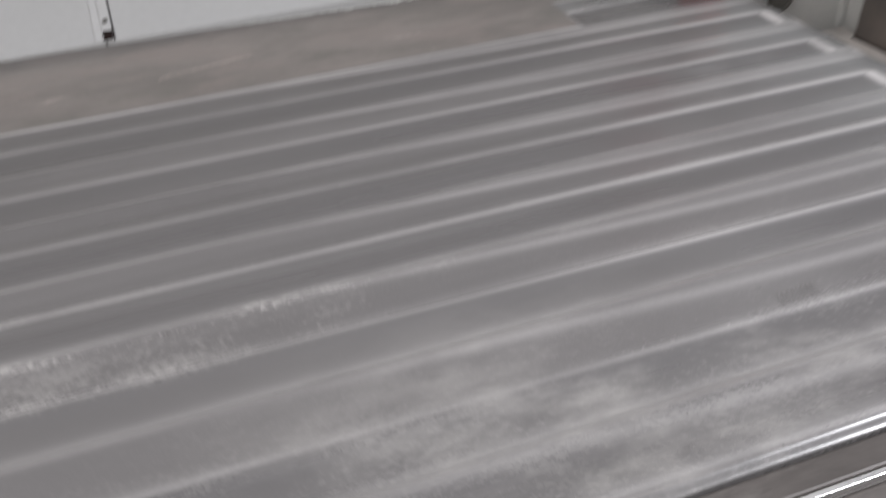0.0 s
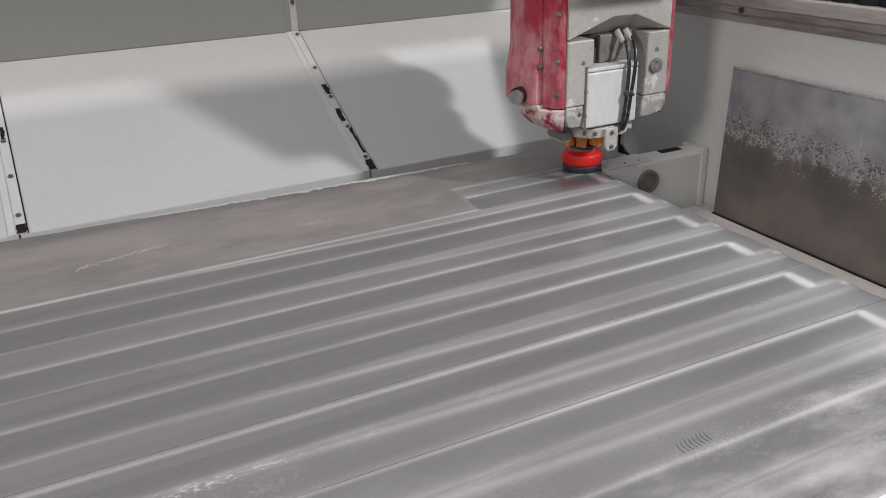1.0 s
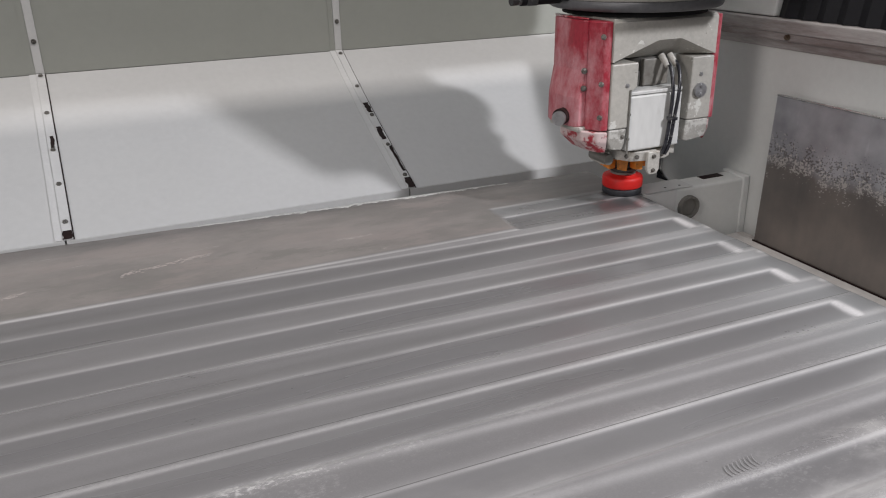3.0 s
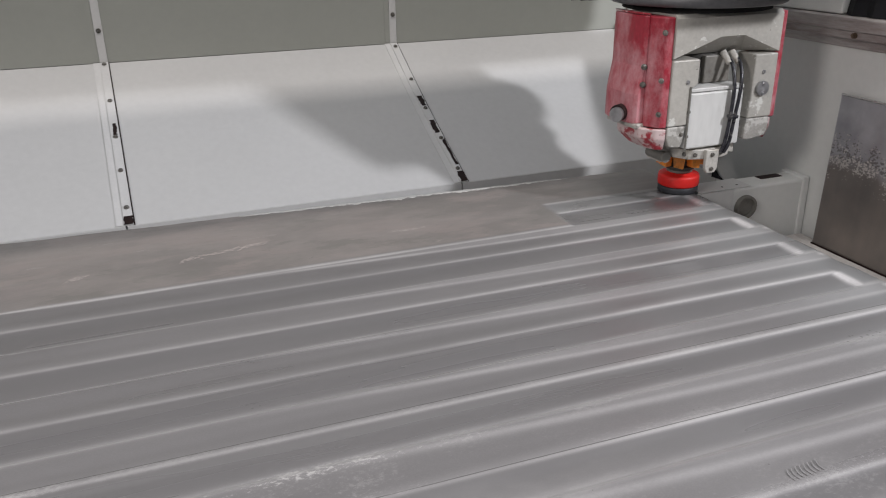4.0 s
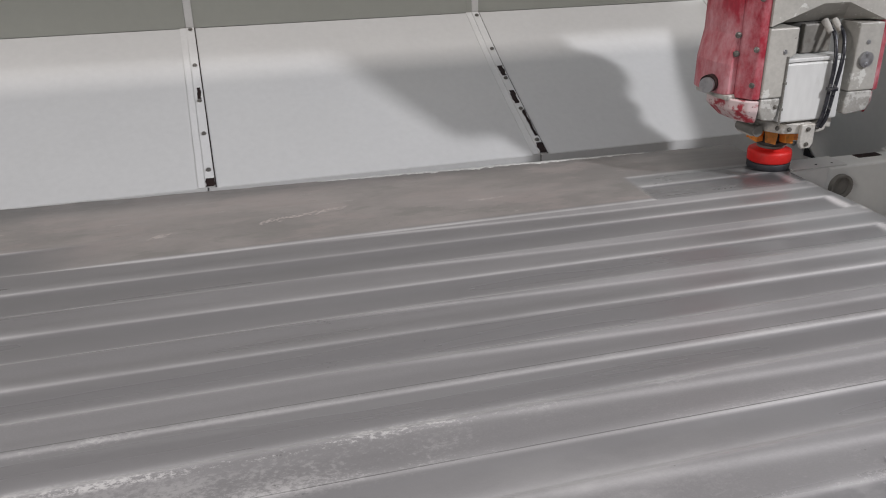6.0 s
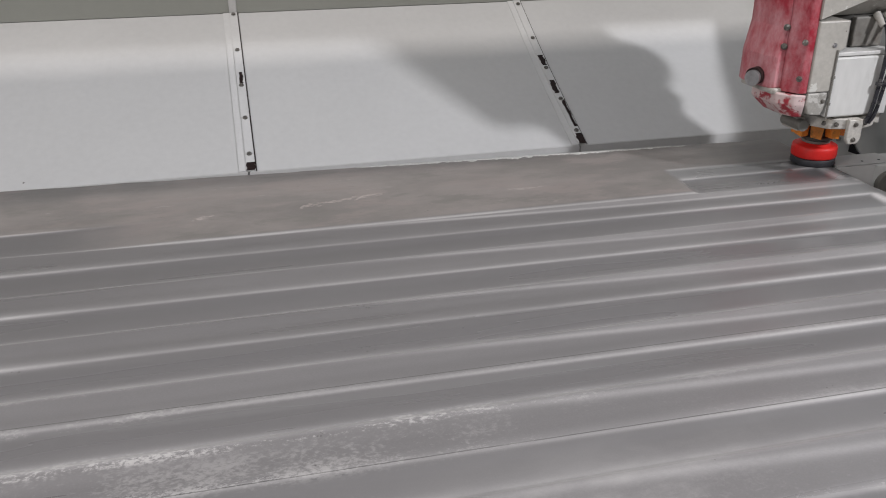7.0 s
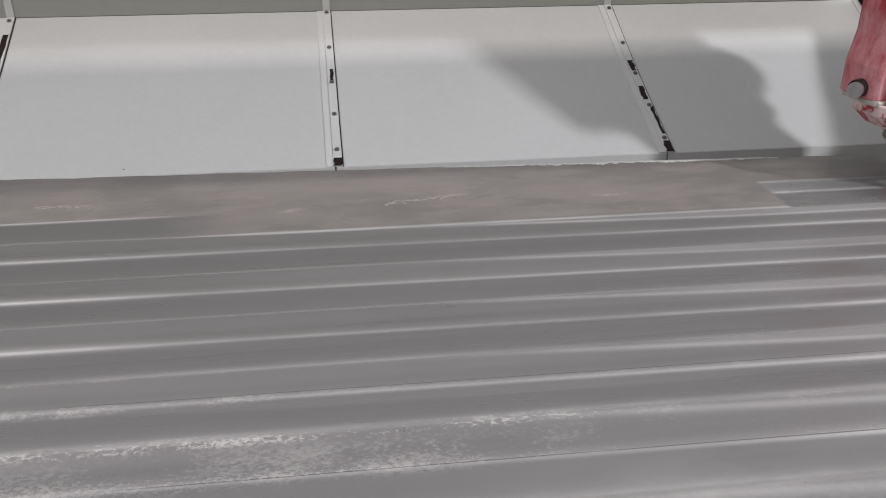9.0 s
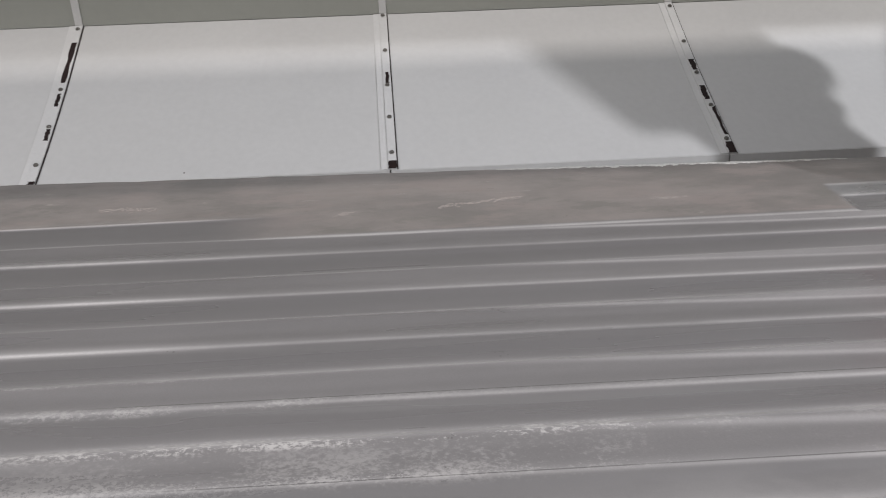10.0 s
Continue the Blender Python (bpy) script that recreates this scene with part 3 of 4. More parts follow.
cover_strip(SEAMS[1], (0.97, 0.574, 0.342, 0.113), ((0.62, 0.88, -0.006, 0.006), (0.47, 0.55, -0.006, 0.004), (0.26, 0.34, -0.004, 0.006), (0.0, 0.02, -0.006, 0.01)))
cover_strip(SEAMS[2], (0.981, 0.742, 0.515, 0.310, 0.092), ((0.53, 0.60, -0.004, 0.005), (-0.02, 0.045, -0.0095, 0.0095)))
cover_strip(SEAMS[3], (0.967, 0.72, 0.51, 0.295, 0.082), ((0.53, 0.60, -0.007, 0.007), (0.335, 0.425, -0.008, 0.006), (0.11, 0.29, 0.000, 0.009), (-0.03, 0.065, -0.008, 0.0105)))

# ---- right side of the enclosure ----
WX = 1.760
wall_right = tagged(finish("wall_right", box((WX, -0.6, 0), (WX + 0.05, 2.585, 1.1605)), M_SIDEWALL), "pale grey painted side wall of the machine", "wall", kind="structure")
tagged(finish("side_rail", prism([(WX - 0.041, 1.162), (WX + 0.19, 1.162), (WX + 0.19, 1.213), (WX - 0.051, 1.213), (WX - 0.055, 1.209), (WX - 0.055, 1.182), (WX - 0.041, 1.179)], "y", -0.6, 2.30, 0.0015), M_RAIL),
       "scuffed pinkish grey steel rail along the side wall", "rail")
for y in (0.55, 1.05, 1.582):
    part("rail_bolt", bolt_head((WX - 0.041, y, 1.171), (-1, 0, 0), 0.0058, 0.006), M_SCREW, bpy.data.objects["side_rail"])
part("under_strip", box((WX - 0.010, -0.6, 1.137), (WX - 0.0006, 2.05, 1.1615), 0.001), M_RAIL, bpy.data.objects["side_rail"], "dull grey strip under the rail")


def bellows():
    bm = bmesh.new()
    ys = [1.622 - 0.0275 * k for k in range(82)]
    rows = []
    for k, y in enumerate(ys):
        d = 0.0 if k % 2 else 0.012
        x0, x1, z1 = WX - 0.048 + d, WX + 0.175 - d, 1.285 - d * 0.5
        rows.append([bm.verts.new(p) for p in ((x0, y, 1.2145), (x0 + 0.012, y, z1), (x1, y, z1), (x1, y, 1.2145))])
    for p, q in zip(rows, rows[1:]):
        for k in range(3):
            bm.faces.new((p[k], p[k + 1], q[k + 1], q[k]))
    bm.faces.new(rows[0])
    bm.faces.new(rows[-1][::-1])
    return tagged(finish("bellows", bm, M_BLACK), "black pleated way cover on top of the side rail", "bellows")


bellows()
tagged(finish("end_carriage", prism([(WX - 0.046, 1.2145), (WX + 0.175, 1.2145), (WX + 0.175, 1.285), (WX - 0.036, 1.285)], "y", 1.628, 2.20, 0.004), M_SIDEWALL), "pale grey carriage end riding on the side rail", "carriage")

steel_plate = empty("steel_plate", (WX - 0.02, 1.0, 0.645))
tilt = Matrix.Translation((WX - 0.026, 0, 0.647)) @ Matrix.Rotation(radians(2.0), 4, "Y")
o = part("sheet", box((-0.004, 0.30, 0), (0.0, 1.612, 0.380), 0.0008, tilt), M_PLATE, steel_plate)
o.matrix_parent_inverse = Matrix.Translation(steel_plate.location).inverted()
o = part("rolled_edge", box((-0.0062, 0.30, 0.3805), (0.0015, 1.612, 0.3845), 0.0012, tilt), M_TRIM, steel_plate, "bright rolled top edge")
o.matrix_parent_inverse = Matrix.Translation(steel_plate.location).inverted()
tagged(steel_plate, "stainless steel plate with dried splashes leaning on the side wall", "steel plate")

tagged(finish("joint_seal", prism([(WX - 0.0335, 0.6455), (WX - 0.031, 0.6455), (WX - 0.031, 0.649), (WX - 0.033, 0.649)], "y", 0.30, 1.615), M_RUST), "dark dirty seal along the foot of the steel plate", "seal")
tagged(finish("side_ledge", box((1.36, -0.6, 0.58), (WX - 0.001, 1.684, 0.645), 0.004), M_LEDGE), "grimy pale ledge beside the machine bed", "ledge")

# hollow crossbar with a pipe end, behind the slab's corner
BY0, BY1, BZ0, BZ1 = 1.685, 1.758, 0.630, 0.796
crossbar = empty("crossbar", (1.5, BY0, BZ0))
inv = Matrix.Translation(crossbar.location).inverted()
parts = [part("body", box((1.418, BY0, BZ0), (WX - 0.002, BY1, BZ1), 0.006), M_SIDEWALL, crossbar),
         part("end_flange", box((WX - 0.022, BY0 - 0.006, BZ0), (WX - 0.003, BY1 + 0.006, BZ1 + 0.006), 0.003), M_SIDEWALL, crossbar),
         # two white sheets stand in for lamplight on the bar's left end
         part("end_lit_patch", prism([(1.419, BZ1 + 0.0005), (1.419, BZ0 + 0.02), (1.492, BZ0 + 0.02), (1.520, BZ0 + 0.06), (1.520, BZ1 + 0.0005)], "y", BY0 - 0.0025, BY0 - 0.0003), M_WHITE, crossbar, "white sheet painting the lit patch on the bar's end"),
         part("top_lit_patch", box((1.419, BY0 + 0.002, BZ1 + 0.0004), (1.575, BY1 - 0.004, BZ1 + 0.0030), 0.001), M_WHITE, crossbar, "white sheet painting the lit patch on the bar's top"),
         part("slot", box((1.640, BY0 + 0.040, BZ1 - 0.001), (1.708, BY0 + 0.064, BZ1 + 0.0012)), M_RUST, crossbar, "dark slot"),
         part("pipe_end", lathe([(0.022, 0), (0.030, 0), (0.031, 0.004), (0.030, 0.014), (0.024, 0.014), (0.023, 0.003)], (0, 0, 0), 28), M_HEADDARK, crossbar, "round pipe end"),
         part("plug", tube((0, 0, 0), (0, 0, 0.006), 0.0225), M_HEADDARK, crossbar, "dull plug in the pipe end")]
for o in parts:
    o.matrix_parent_inverse = inv
for o in parts[5:]:
    o.data.transform(Matrix.Translation((1.559, BY0 + 0.001, 0.746)) @ Matrix.Rotation(radians(90), 4, "X"))
for x in (1.500, 1.545):
    o = part("hole", tube((x, BY0 + 0.02, BZ1 + 0.001), (x, BY0 + 0.02, BZ1 + 0.0036), 0.003, seg=10), M_DARK, crossbar)
    o.matrix_parent_inverse = inv
tagged(crossbar, "pale grey steel crossbar with a pipe end and slot", "crossbar")


def corner_clamp():
    """The folded clamp that holds the panel's edge to the side wall."""
    ob = empty("corner_clamp", (WX, 2.02, 0.85))
    inv = Matrix.Translation(ob.location).inverted()
    made = []

    def run(sec, s0, s1, name, mat, label=""):
        bm = bmesh.new()
        rings = []
        for k in range(9):
            y, z = slope(s0 + (s1 - s0) * k / 8)
            rings.append([bm.verts.new(Vector((x, y, z)) + SN * d) for x, d in sec])
        for p, q in zip(rings, rings[1:]):
            for j in range(len(sec)):
                i = (j + 1) % len(sec)
                bm.faces.new((p[j], p[i], q[i], q[j]))
        bm.faces.new(rings[0])
        bm.faces.new(rings[-1][::-1])
        made.append(part(name, bm, mat, ob, label))

    run([(WX - 0.052, 0.001), (WX - 0.052, 0.004), (WX - 0.001, 0.004), (WX - 0.001, 0.001)], 0.02, 0.99, "flat_leg", M_SIDEWALL)
    run([(WX - 0.034, 0.005), (WX - 0.034, 0.008), (WX - 0.014, 0.030), (WX - 0.012, 0.022)], 0.03, 0.99, "gasket", M_DARK, "dark rubber gasket")
    run([(WX - 0.040, 0.030), (WX - 0.040, 0.034), (WX - 0.004, 0.062), (WX - 0.001, 0.062), (WX - 0.001, 0.056), (WX - 0.008, 0.056)], 0.06, 0.99, "raised_leg", M_SIDEWALL)
    for s in (0.10, 0.32, 0.55, 0.78):
        y, z = slope(s)
        made.append(part("screw", bolt_head(Vector((WX - 0.046, y, z)) + SN * 0.004, SN, 0.005, 0.003), M_BOLT, ob))
    flap = [(2.020, 0.860), (2.22, 0.940), (2.20, 0.965), (2.10, 0.985), (2.020, 0.965)]
    made.append(part("flap", prism(flap, "x", WX - 0.006, WX - 0.001), M_SIDEWALL, ob))
    for y, z in ((2.170, 0.950), (2.046, 0.951), (2.045, 0.911)):
        made.append(part("bolt", bolt_head((WX - 0.006, y, z), (-1, 0, 0), 0.007, 0.006), M_BOLT, ob))
    torn = [(2.045, 0.775), (2.065, 0.787), (2.061, 0.805), (2.035, 0.813), (1.985, 0.838), (2.002, 0.820), (2.022, 0.801), (2.033, 0.765), (2.035, 0.730), (2.012, 0.712), (1.985, 0.705), (2.040, 0.702), (2.050, 0.735)]
    made.append(part("torn_rubber", prism(torn, "x", WX - 0.020, WX - 0.014), M_BLACK, ob, "torn black rubber lip"))
    for o in made:
        o.matrix_parent_inverse = inv
    return tagged(ob, "pale grey folded clamp with bolts and torn rubber lip", "clamp")


corner_clamp()
part("weld_bead", box((WX - 0.003, 2.254, 1.000), (WX - 0.0002, 2.259, 1.100), 0.001), M_WHITE, wall_right, "white weld bead")
part("slot", box((WX - 0.002, 2.10, 1.111), (WX - 0.0002, 2.36, 1.115)), M_DARK, wall_right, "dark slot under the rail")

# ---- machine bed and front apron ----
tagged(finish("machine_bed", box((-1.75, 0.60, 0.0), (1.355, 1.93, 0.765), 0.004), M_BED), "dark steel bed under the slab", "machine bed")
tagged(finish("front_bar", box((-1.75, 0.534, 0.70), (1.72, 0.5655, 0.788), 0.003), M_APRON), "brownish grey steel bar along the slab's front edge", "bar")
tagged(finish("front_trim", prism([(0.526, 0.774), (0.5335, 0.776), (0.5335, 0.786), (0.5275, 0.785)], "x", -1.75, 1.72, 0.0012), M_TRIM), "bright metal trim along the front bar", "trim", kind="structure")
tagged(finish("front_apron", prism([(0.533, 0.0), (0.5335, 0.7725), (0.524, 0.773), (0.498, 0.768), (0.494, 0.735), (0.487, 0.640), (0.430, 0.628), (0.425, 0.0)], "x", -1.75, 1.72, 0.003), M_APRON),
       "brownish grey steel apron along the front of the bed", "apron")
tagged(finish("front_tray", box((-1.75, 0.36, 0.60), (1.72, 0.4295, 0.662), 0.004), M_TRAY), "bluish grey tray edge in front of the apron", "tray")

# ---- the slab ----
SX0, SX1, SY0, ZS = -1.70, 1.412, 0.566, 0.800
CHANNELS = [(0.520, 0.590), (0.668, 0.742), (0.826, 0.899), (0.983, 1.058), (1.134, 1.211), (1.292, 1.369), (1.449, 1.529), (1.607, 1.690)]


def smooth01(a, c, v):
    t = min(max((v - a) / (c - a), 0.0), 1.0)
    return t * t * (3 - 2 * t)


def ground_part(x):
    """Where the last pass is already ground: the far left, and the stretch that the tool has just gone over."""
    return max(1 - smooth01(-0.28, -0.02, x), smooth01(1.015, 1.035, x))


def pass_lines(a, c, x):
    """The near and far edge of a channel at x: the passes lean slightly."""
    if a > 1.55:
        return a + 0.018 * (1 - smooth01(-0.5, 0.1, x)), c if x > 0.5 else c + 0.036
    return a - 0.003 * x, c - 0.012 * x


def pass_end(y):
    return 1.382 - 0.07 * (1.5 - y) if y < 1.5 else 1.382


def slab_height(x, y):
    """Shallow ground channels that stop short of the right edge; between them low swells that run out to it."""
    z = ZS
    for a0, c0 in CHANNELS:
        if a0 - 0.04 < y < c0 + 0.04:
            a, c = pass_lines(a0, c0, x)
            open_part = ground_part(x) if a0 > 1.55 else 1.0
            end = pass_end((a + c) / 2)
            worn = smooth01(-0.25, 0.05, x) * (1 - smooth01(0.5, 0.9, x)) * (1.0 if a0 < 1.55 else 0.0)
            inside = smooth01(a - 0.006, a + 0.008, y) * (1 - smooth01(c - 0.010 - 0.014 * worn, c + 0.004 + 0.006 * worn, y)) * (1 - smooth01(end - 0.022, end + 0.004, x))
            mid = min(max((y - a) / (c - a), 0), 1)
            z -= open_part * inside * (0.0052 - (0.0028 + 0.0012 * worn) * mid + 0.0012 * math.sin(math.pi * mid))
    for (a0, c0), (d0, e0) in zip(CHANNELS, CHANNELS[1:] + [(1.772, 1.85)]):
        c, d = pass_lines(a0, c0, x)[1], d0 - 0.003 * x
        if c < y < d:
            z -= 0.0018 * math.sin(math.pi * (y - c) / (d - c)) ** 2 * (ground_part(x) if c0 > 1.6 else 1.0)
    z += 0.0005 * noise.noise(Vector((x * 1.3, y * 6, 0.0)))
    # rounded arrises, nicked where the swells run out
    z -= 0.004 * smooth01(SX1 - 0.008, SX1, x) + 0.005 * (1 - smooth01(SY0, SY0 + 0.012, y))
    return z


def slab_wear_glint(x, y):
    """Pass edges rubbed pale with their glints painted in (x), pockets darkened towards the far edge (y), lightening at
    the right end and newest pass (z).
    """
    rub_glint, deep, lighter = 0.0, 0.0, 0.0
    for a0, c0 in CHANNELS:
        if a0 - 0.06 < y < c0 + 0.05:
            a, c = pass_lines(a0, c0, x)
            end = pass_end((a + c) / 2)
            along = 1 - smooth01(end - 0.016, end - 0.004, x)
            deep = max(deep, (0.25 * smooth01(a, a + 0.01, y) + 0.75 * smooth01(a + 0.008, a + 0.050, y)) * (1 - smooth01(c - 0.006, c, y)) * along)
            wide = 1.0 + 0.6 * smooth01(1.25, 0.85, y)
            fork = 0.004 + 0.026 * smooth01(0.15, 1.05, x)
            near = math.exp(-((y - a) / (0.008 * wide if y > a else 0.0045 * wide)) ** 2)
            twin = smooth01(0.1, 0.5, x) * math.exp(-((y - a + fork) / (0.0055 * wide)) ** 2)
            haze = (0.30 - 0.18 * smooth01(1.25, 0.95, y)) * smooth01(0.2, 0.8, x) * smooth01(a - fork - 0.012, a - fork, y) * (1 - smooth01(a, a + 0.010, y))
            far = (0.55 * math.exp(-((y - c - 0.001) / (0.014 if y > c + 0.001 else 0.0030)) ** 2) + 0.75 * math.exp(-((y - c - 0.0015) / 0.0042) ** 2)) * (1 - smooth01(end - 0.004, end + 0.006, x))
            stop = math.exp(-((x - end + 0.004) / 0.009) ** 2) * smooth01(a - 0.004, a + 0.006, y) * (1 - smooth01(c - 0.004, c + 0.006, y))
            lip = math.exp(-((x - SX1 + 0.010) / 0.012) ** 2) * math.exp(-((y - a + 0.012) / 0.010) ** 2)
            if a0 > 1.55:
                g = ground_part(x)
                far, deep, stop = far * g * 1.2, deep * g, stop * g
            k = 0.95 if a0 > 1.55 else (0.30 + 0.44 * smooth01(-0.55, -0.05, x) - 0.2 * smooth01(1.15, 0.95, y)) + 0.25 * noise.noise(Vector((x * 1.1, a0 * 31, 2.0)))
            rub_glint = max(rub_glint, 0.82 * near * k, 0.6 * twin * k, 0.85 * haze, 0.82 * far * (0.34 + 0.69 * max((1 - smooth01(-0.5, -0.1, x)) * smooth01(1.0, 1.4, y), 0.45 * smooth01(0.45, 0.95, x)) + 0.18 * noise.noise(Vector((x * 1.3, c0 * 17, 5.0)))), stop * 1.2, lip * 1.1)
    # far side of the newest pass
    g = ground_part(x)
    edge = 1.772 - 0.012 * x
    rub_glint = max(rub_glint, 0.62 * g * math.exp(-((y - edge) / 0.006) ** 2) * (1 if x > 0.5 else 0))
    lighter = smooth01(1.05, 1.38, x) * (1 - smooth01(1.60, 1.66, y))
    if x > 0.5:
        lighter = max(lighter, 0.7 * g * smooth01(1.670, 1.678, y) * (1 - smooth01(edge - 0.004, edge + 0.004, y)))
    rub_glint = max(rub_glint, 0.7 * smooth01(SX1 - 0.010, SX1 - 0.002, x) * smooth01(0.3, 0.6, noise.noise(Vector((1.0, y * 13, 0))) + 0.5))
    return (min(max(rub_glint, 0), 1), deep, lighter)


def back_edge(x):
    return 2.003 - 0.046 * (x + 0.6) + 0.004 * noise.noise(Vector((x * 9, 3.1, 0))) + 0.0035 * noise.noise(Vector((x * 37, 7.7, 0)))


def make_slab():
    xs = sorted([SX0 + 0.04 * k for k in range(int((1.30 - SX0) / 0.04) + 1)] + [1.008 + 0.005 * k for k in range(7)])
    xs += [1.31 + 0.004 * k for k in range(int((SX1 - 1.31) / 0.004) + 1)] + [SX1]
    ny = 560
    verts, faces = [], []
    for x in xs:
        yb = back_edge(x)
        for j in range(ny + 1):
            y = SY0 + (yb - SY0) * j / ny
            verts.append((x, y, slab_height(x, y)))
    nx = len(xs)
    for i in range(nx - 1):
        for j in range(ny):
            p = i * (ny + 1) + j
            faces.append((p, p + ny + 1, p + ny + 2, p + 1))
    # sides and underside
    rim = [i * (ny + 1) for i in range(nx)] + [(nx - 1) * (ny + 1) + j for j in range(1, ny + 1)] + [i * (ny + 1) + ny for i in range(nx - 2, -1, -1)] + [j for j in range(ny - 1, 0, -1)]
    base = len(verts)
    for v in rim:
        verts.append((verts[v][0], verts[v][1], 0.768))
    m = len(rim)
    for k in range(m):
        j = (k + 1) % m
        faces.append((rim[j], rim[k], base + k, base + j))
    faces.append(tuple(base + k for k in range(m)))
    me = bpy.data.meshes.new("stone_slab")
    me.from_pydata(verts, [], faces)
    me.materials.append(M_STONE)
    me.polygons.foreach_set("use_smooth", [len(p.vertices) == 4 and abs(p.normal.z) > 0.5 for p in me.polygons])
    wear_glint = me.attributes.new("wear_glint", "FLOAT_VECTOR", "POINT")
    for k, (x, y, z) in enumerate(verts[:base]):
        wear_glint.data[k].vector = slab_wear_glint(x, y)
    me.update()
    ob = new("stone_slab", me)
    return tagged(ob, "large grey stone slab with shallow ground channels, on the machine bed", "stone slab")


slab = make_slab()


def slab_crust():
    """Pale broken strip along the raw back edge, uneven in width."""
    bm = bmesh.new()
    rows = []
    for k in range(206):
        x = 0.34 + 0.004 * k
        y = back_edge(x)
        n1, n2 = noise.noise(Vector((x * 60, 1.7, 0))), noise.noise(Vector((x * 190, 4.2, 0)))
        d = max(0.002, (0.012 + 0.011 * n1 + 0.006 * n2) * (0.35 + 0.65 * math.sin(math.pi * min(max((x - 0.34) / 0.82, 0), 1))))
        h = 0.0012 + 0.0009 * n2
        rows.append([bm.verts.new(p) for p in ((x, y - d, ZS - 0.0002), (x, y - d * 0.75, ZS + h), (x, y + 0.0012 + 0.002 * n2, ZS + h * 0.6), (x, y + 0.003, ZS - 0.009 + 0.003 * n1))])
    for p, q in zip(rows, rows[1:]):
        for k in range(3):
            bm.faces.new((p[k], q[k], q[k + 1], p[k + 1]))
    bm.normal_update()
    return part("broken_edge", bm, M_CRUST, slab, "pale broken crust along the raw edge")


slab_crust()


def scuffs():
    """A pale scuff on the raw back band, as a row of thin flakes."""
    rnd = random.Random(11)
    for x0, y0, x1, y1, count in ((0.195, 1.736, 0.372, 1.773, 90), (-0.53, 1.812, -0.40, 1.803, 50), (-0.02, 1.722, 0.02, 1.728, 16)):
        bm = bmesh.new()
        for k in range(count):
            t = (k + rnd.uniform(0, 1)) / count
            m = pose(x0 + (x1 - x0) * t, y0 + (y1 - y0) * t + rnd.gauss(0, 0.0050), ZS + 0.0001, 0, 0, rnd.uniform(0, 25)) @ Matrix.Diagonal((rnd.uniform(0.002, 0.008), rnd.uniform(0.0007, 0.0022), 0.0006, 1))
            bmesh.ops.create_icosphere(bm, subdivisions=1, radius=1, matrix=m)
        part("scuff", bm, M_SCUFF, slab, "pale pinkish scuff")


scuffs()


def chatter(x, y, n):
    """A short run of curved chatter marks left by the tool."""
    bm = bmesh.new()
    for k in range(n):
        pts = [(x + 0.0068 * k - 0.003 * math.cos(u * 1.4) + 0.002 * u, y + 0.010 * u + 0.0005 * k, ZS + 0.0004) for u in (-1, -0.5, 0, 0.5, 1)]
        tube_pts = [bm.verts.new(p) for p in pts]
        tube_hi = [bm.verts.new((p[0] + 0.0008, p[1], p[2] + 0.0004)) for p in pts]
        tube_lo = [bm.verts.new((p[0] + 0.0016, p[1], p[2])) for p in pts]
        for p, q in ((tube_pts, tube_hi), (tube_hi, tube_lo)):
            for j in range(4):
                bm.faces.new((p[j], p[j + 1], q[j + 1], q[j]))
    part("chatter_mark", bm, M_MARK, slab, "row of curved chatter marks")


chatter(0.842, 0.752, 8)


# ---- the polishing head ----
def at_head(bm):
    bmesh.ops.translate(bm, verts=bm.verts[:], vec=(XC, YC, 0))
    return bm


head = empty("polishing_head", (XC, YC, ZS))
HINV = Matrix.Translation(head.location).inverted()


def hp(name, bm, mat, label="", smooth=False, parent=None):
    """A part of the head, drawn round the head's axis."""
    o = part(name, at_head(bm), mat, parent or head, label, smooth)
    if not parent:
        o.matrix_parent_inverse = HINV
    return o


FY = -0.140       # front of the fork
HW = 0.149        # half width of the fork, left of its axis
HR = 0.129        # and right of it


def fork_lintel():
    bm = bmesh.new()
    f = [(-HW, 1.150), (-0.032, 1.190), (0.030, 1.190), (HR, 1.150)]
    front = [bm.verts.new((x, FY, z)) for x, z in f]
    ft = [bm.verts.new((x, FY, 1.232)) for x, _ in f]
    ft2 = [bm.verts.new((x, FY + 0.008, 1.240)) for x, _ in f]
    inner = [bm.verts.new((x, FY + 0.055, 1.148)) for x in (-HW, -0.080, 0.066, HR)]
    bt = [bm.verts.new((x, 0.03, 1.240)) for x, _ in f]
    bb = [bm.verts.new((x, 0.03, 1.148)) for x in (-HW, -0.080, 0.066, HR)]
    for k in range(3):
        bm.faces.new((front[k], front[k + 1], ft[k + 1], ft[k]))
        bm.faces.new((ft[k], ft[k + 1], ft2[k + 1], ft2[k]))
        bm.faces.new((ft2[k], ft2[k + 1], bt[k + 1], bt[k]))
        bm.faces.new((front[k + 1], front[k], inner[k], inner[k + 1]))
        bm.faces.new((inner[k], inner[k + 1], bb[k + 1], bb[k]))
        bm.faces.new((bb[k], bb[k + 1], bt[k + 1], bt[k]))
    for k in (0, 3):
        bm.faces.new((front[k], ft[k], ft2[k], bt[k], bb[k], inner[k]))
    return bm


hp("lintel", fork_lintel(), M_HEADGREY, "grey painted fork top with white chips")


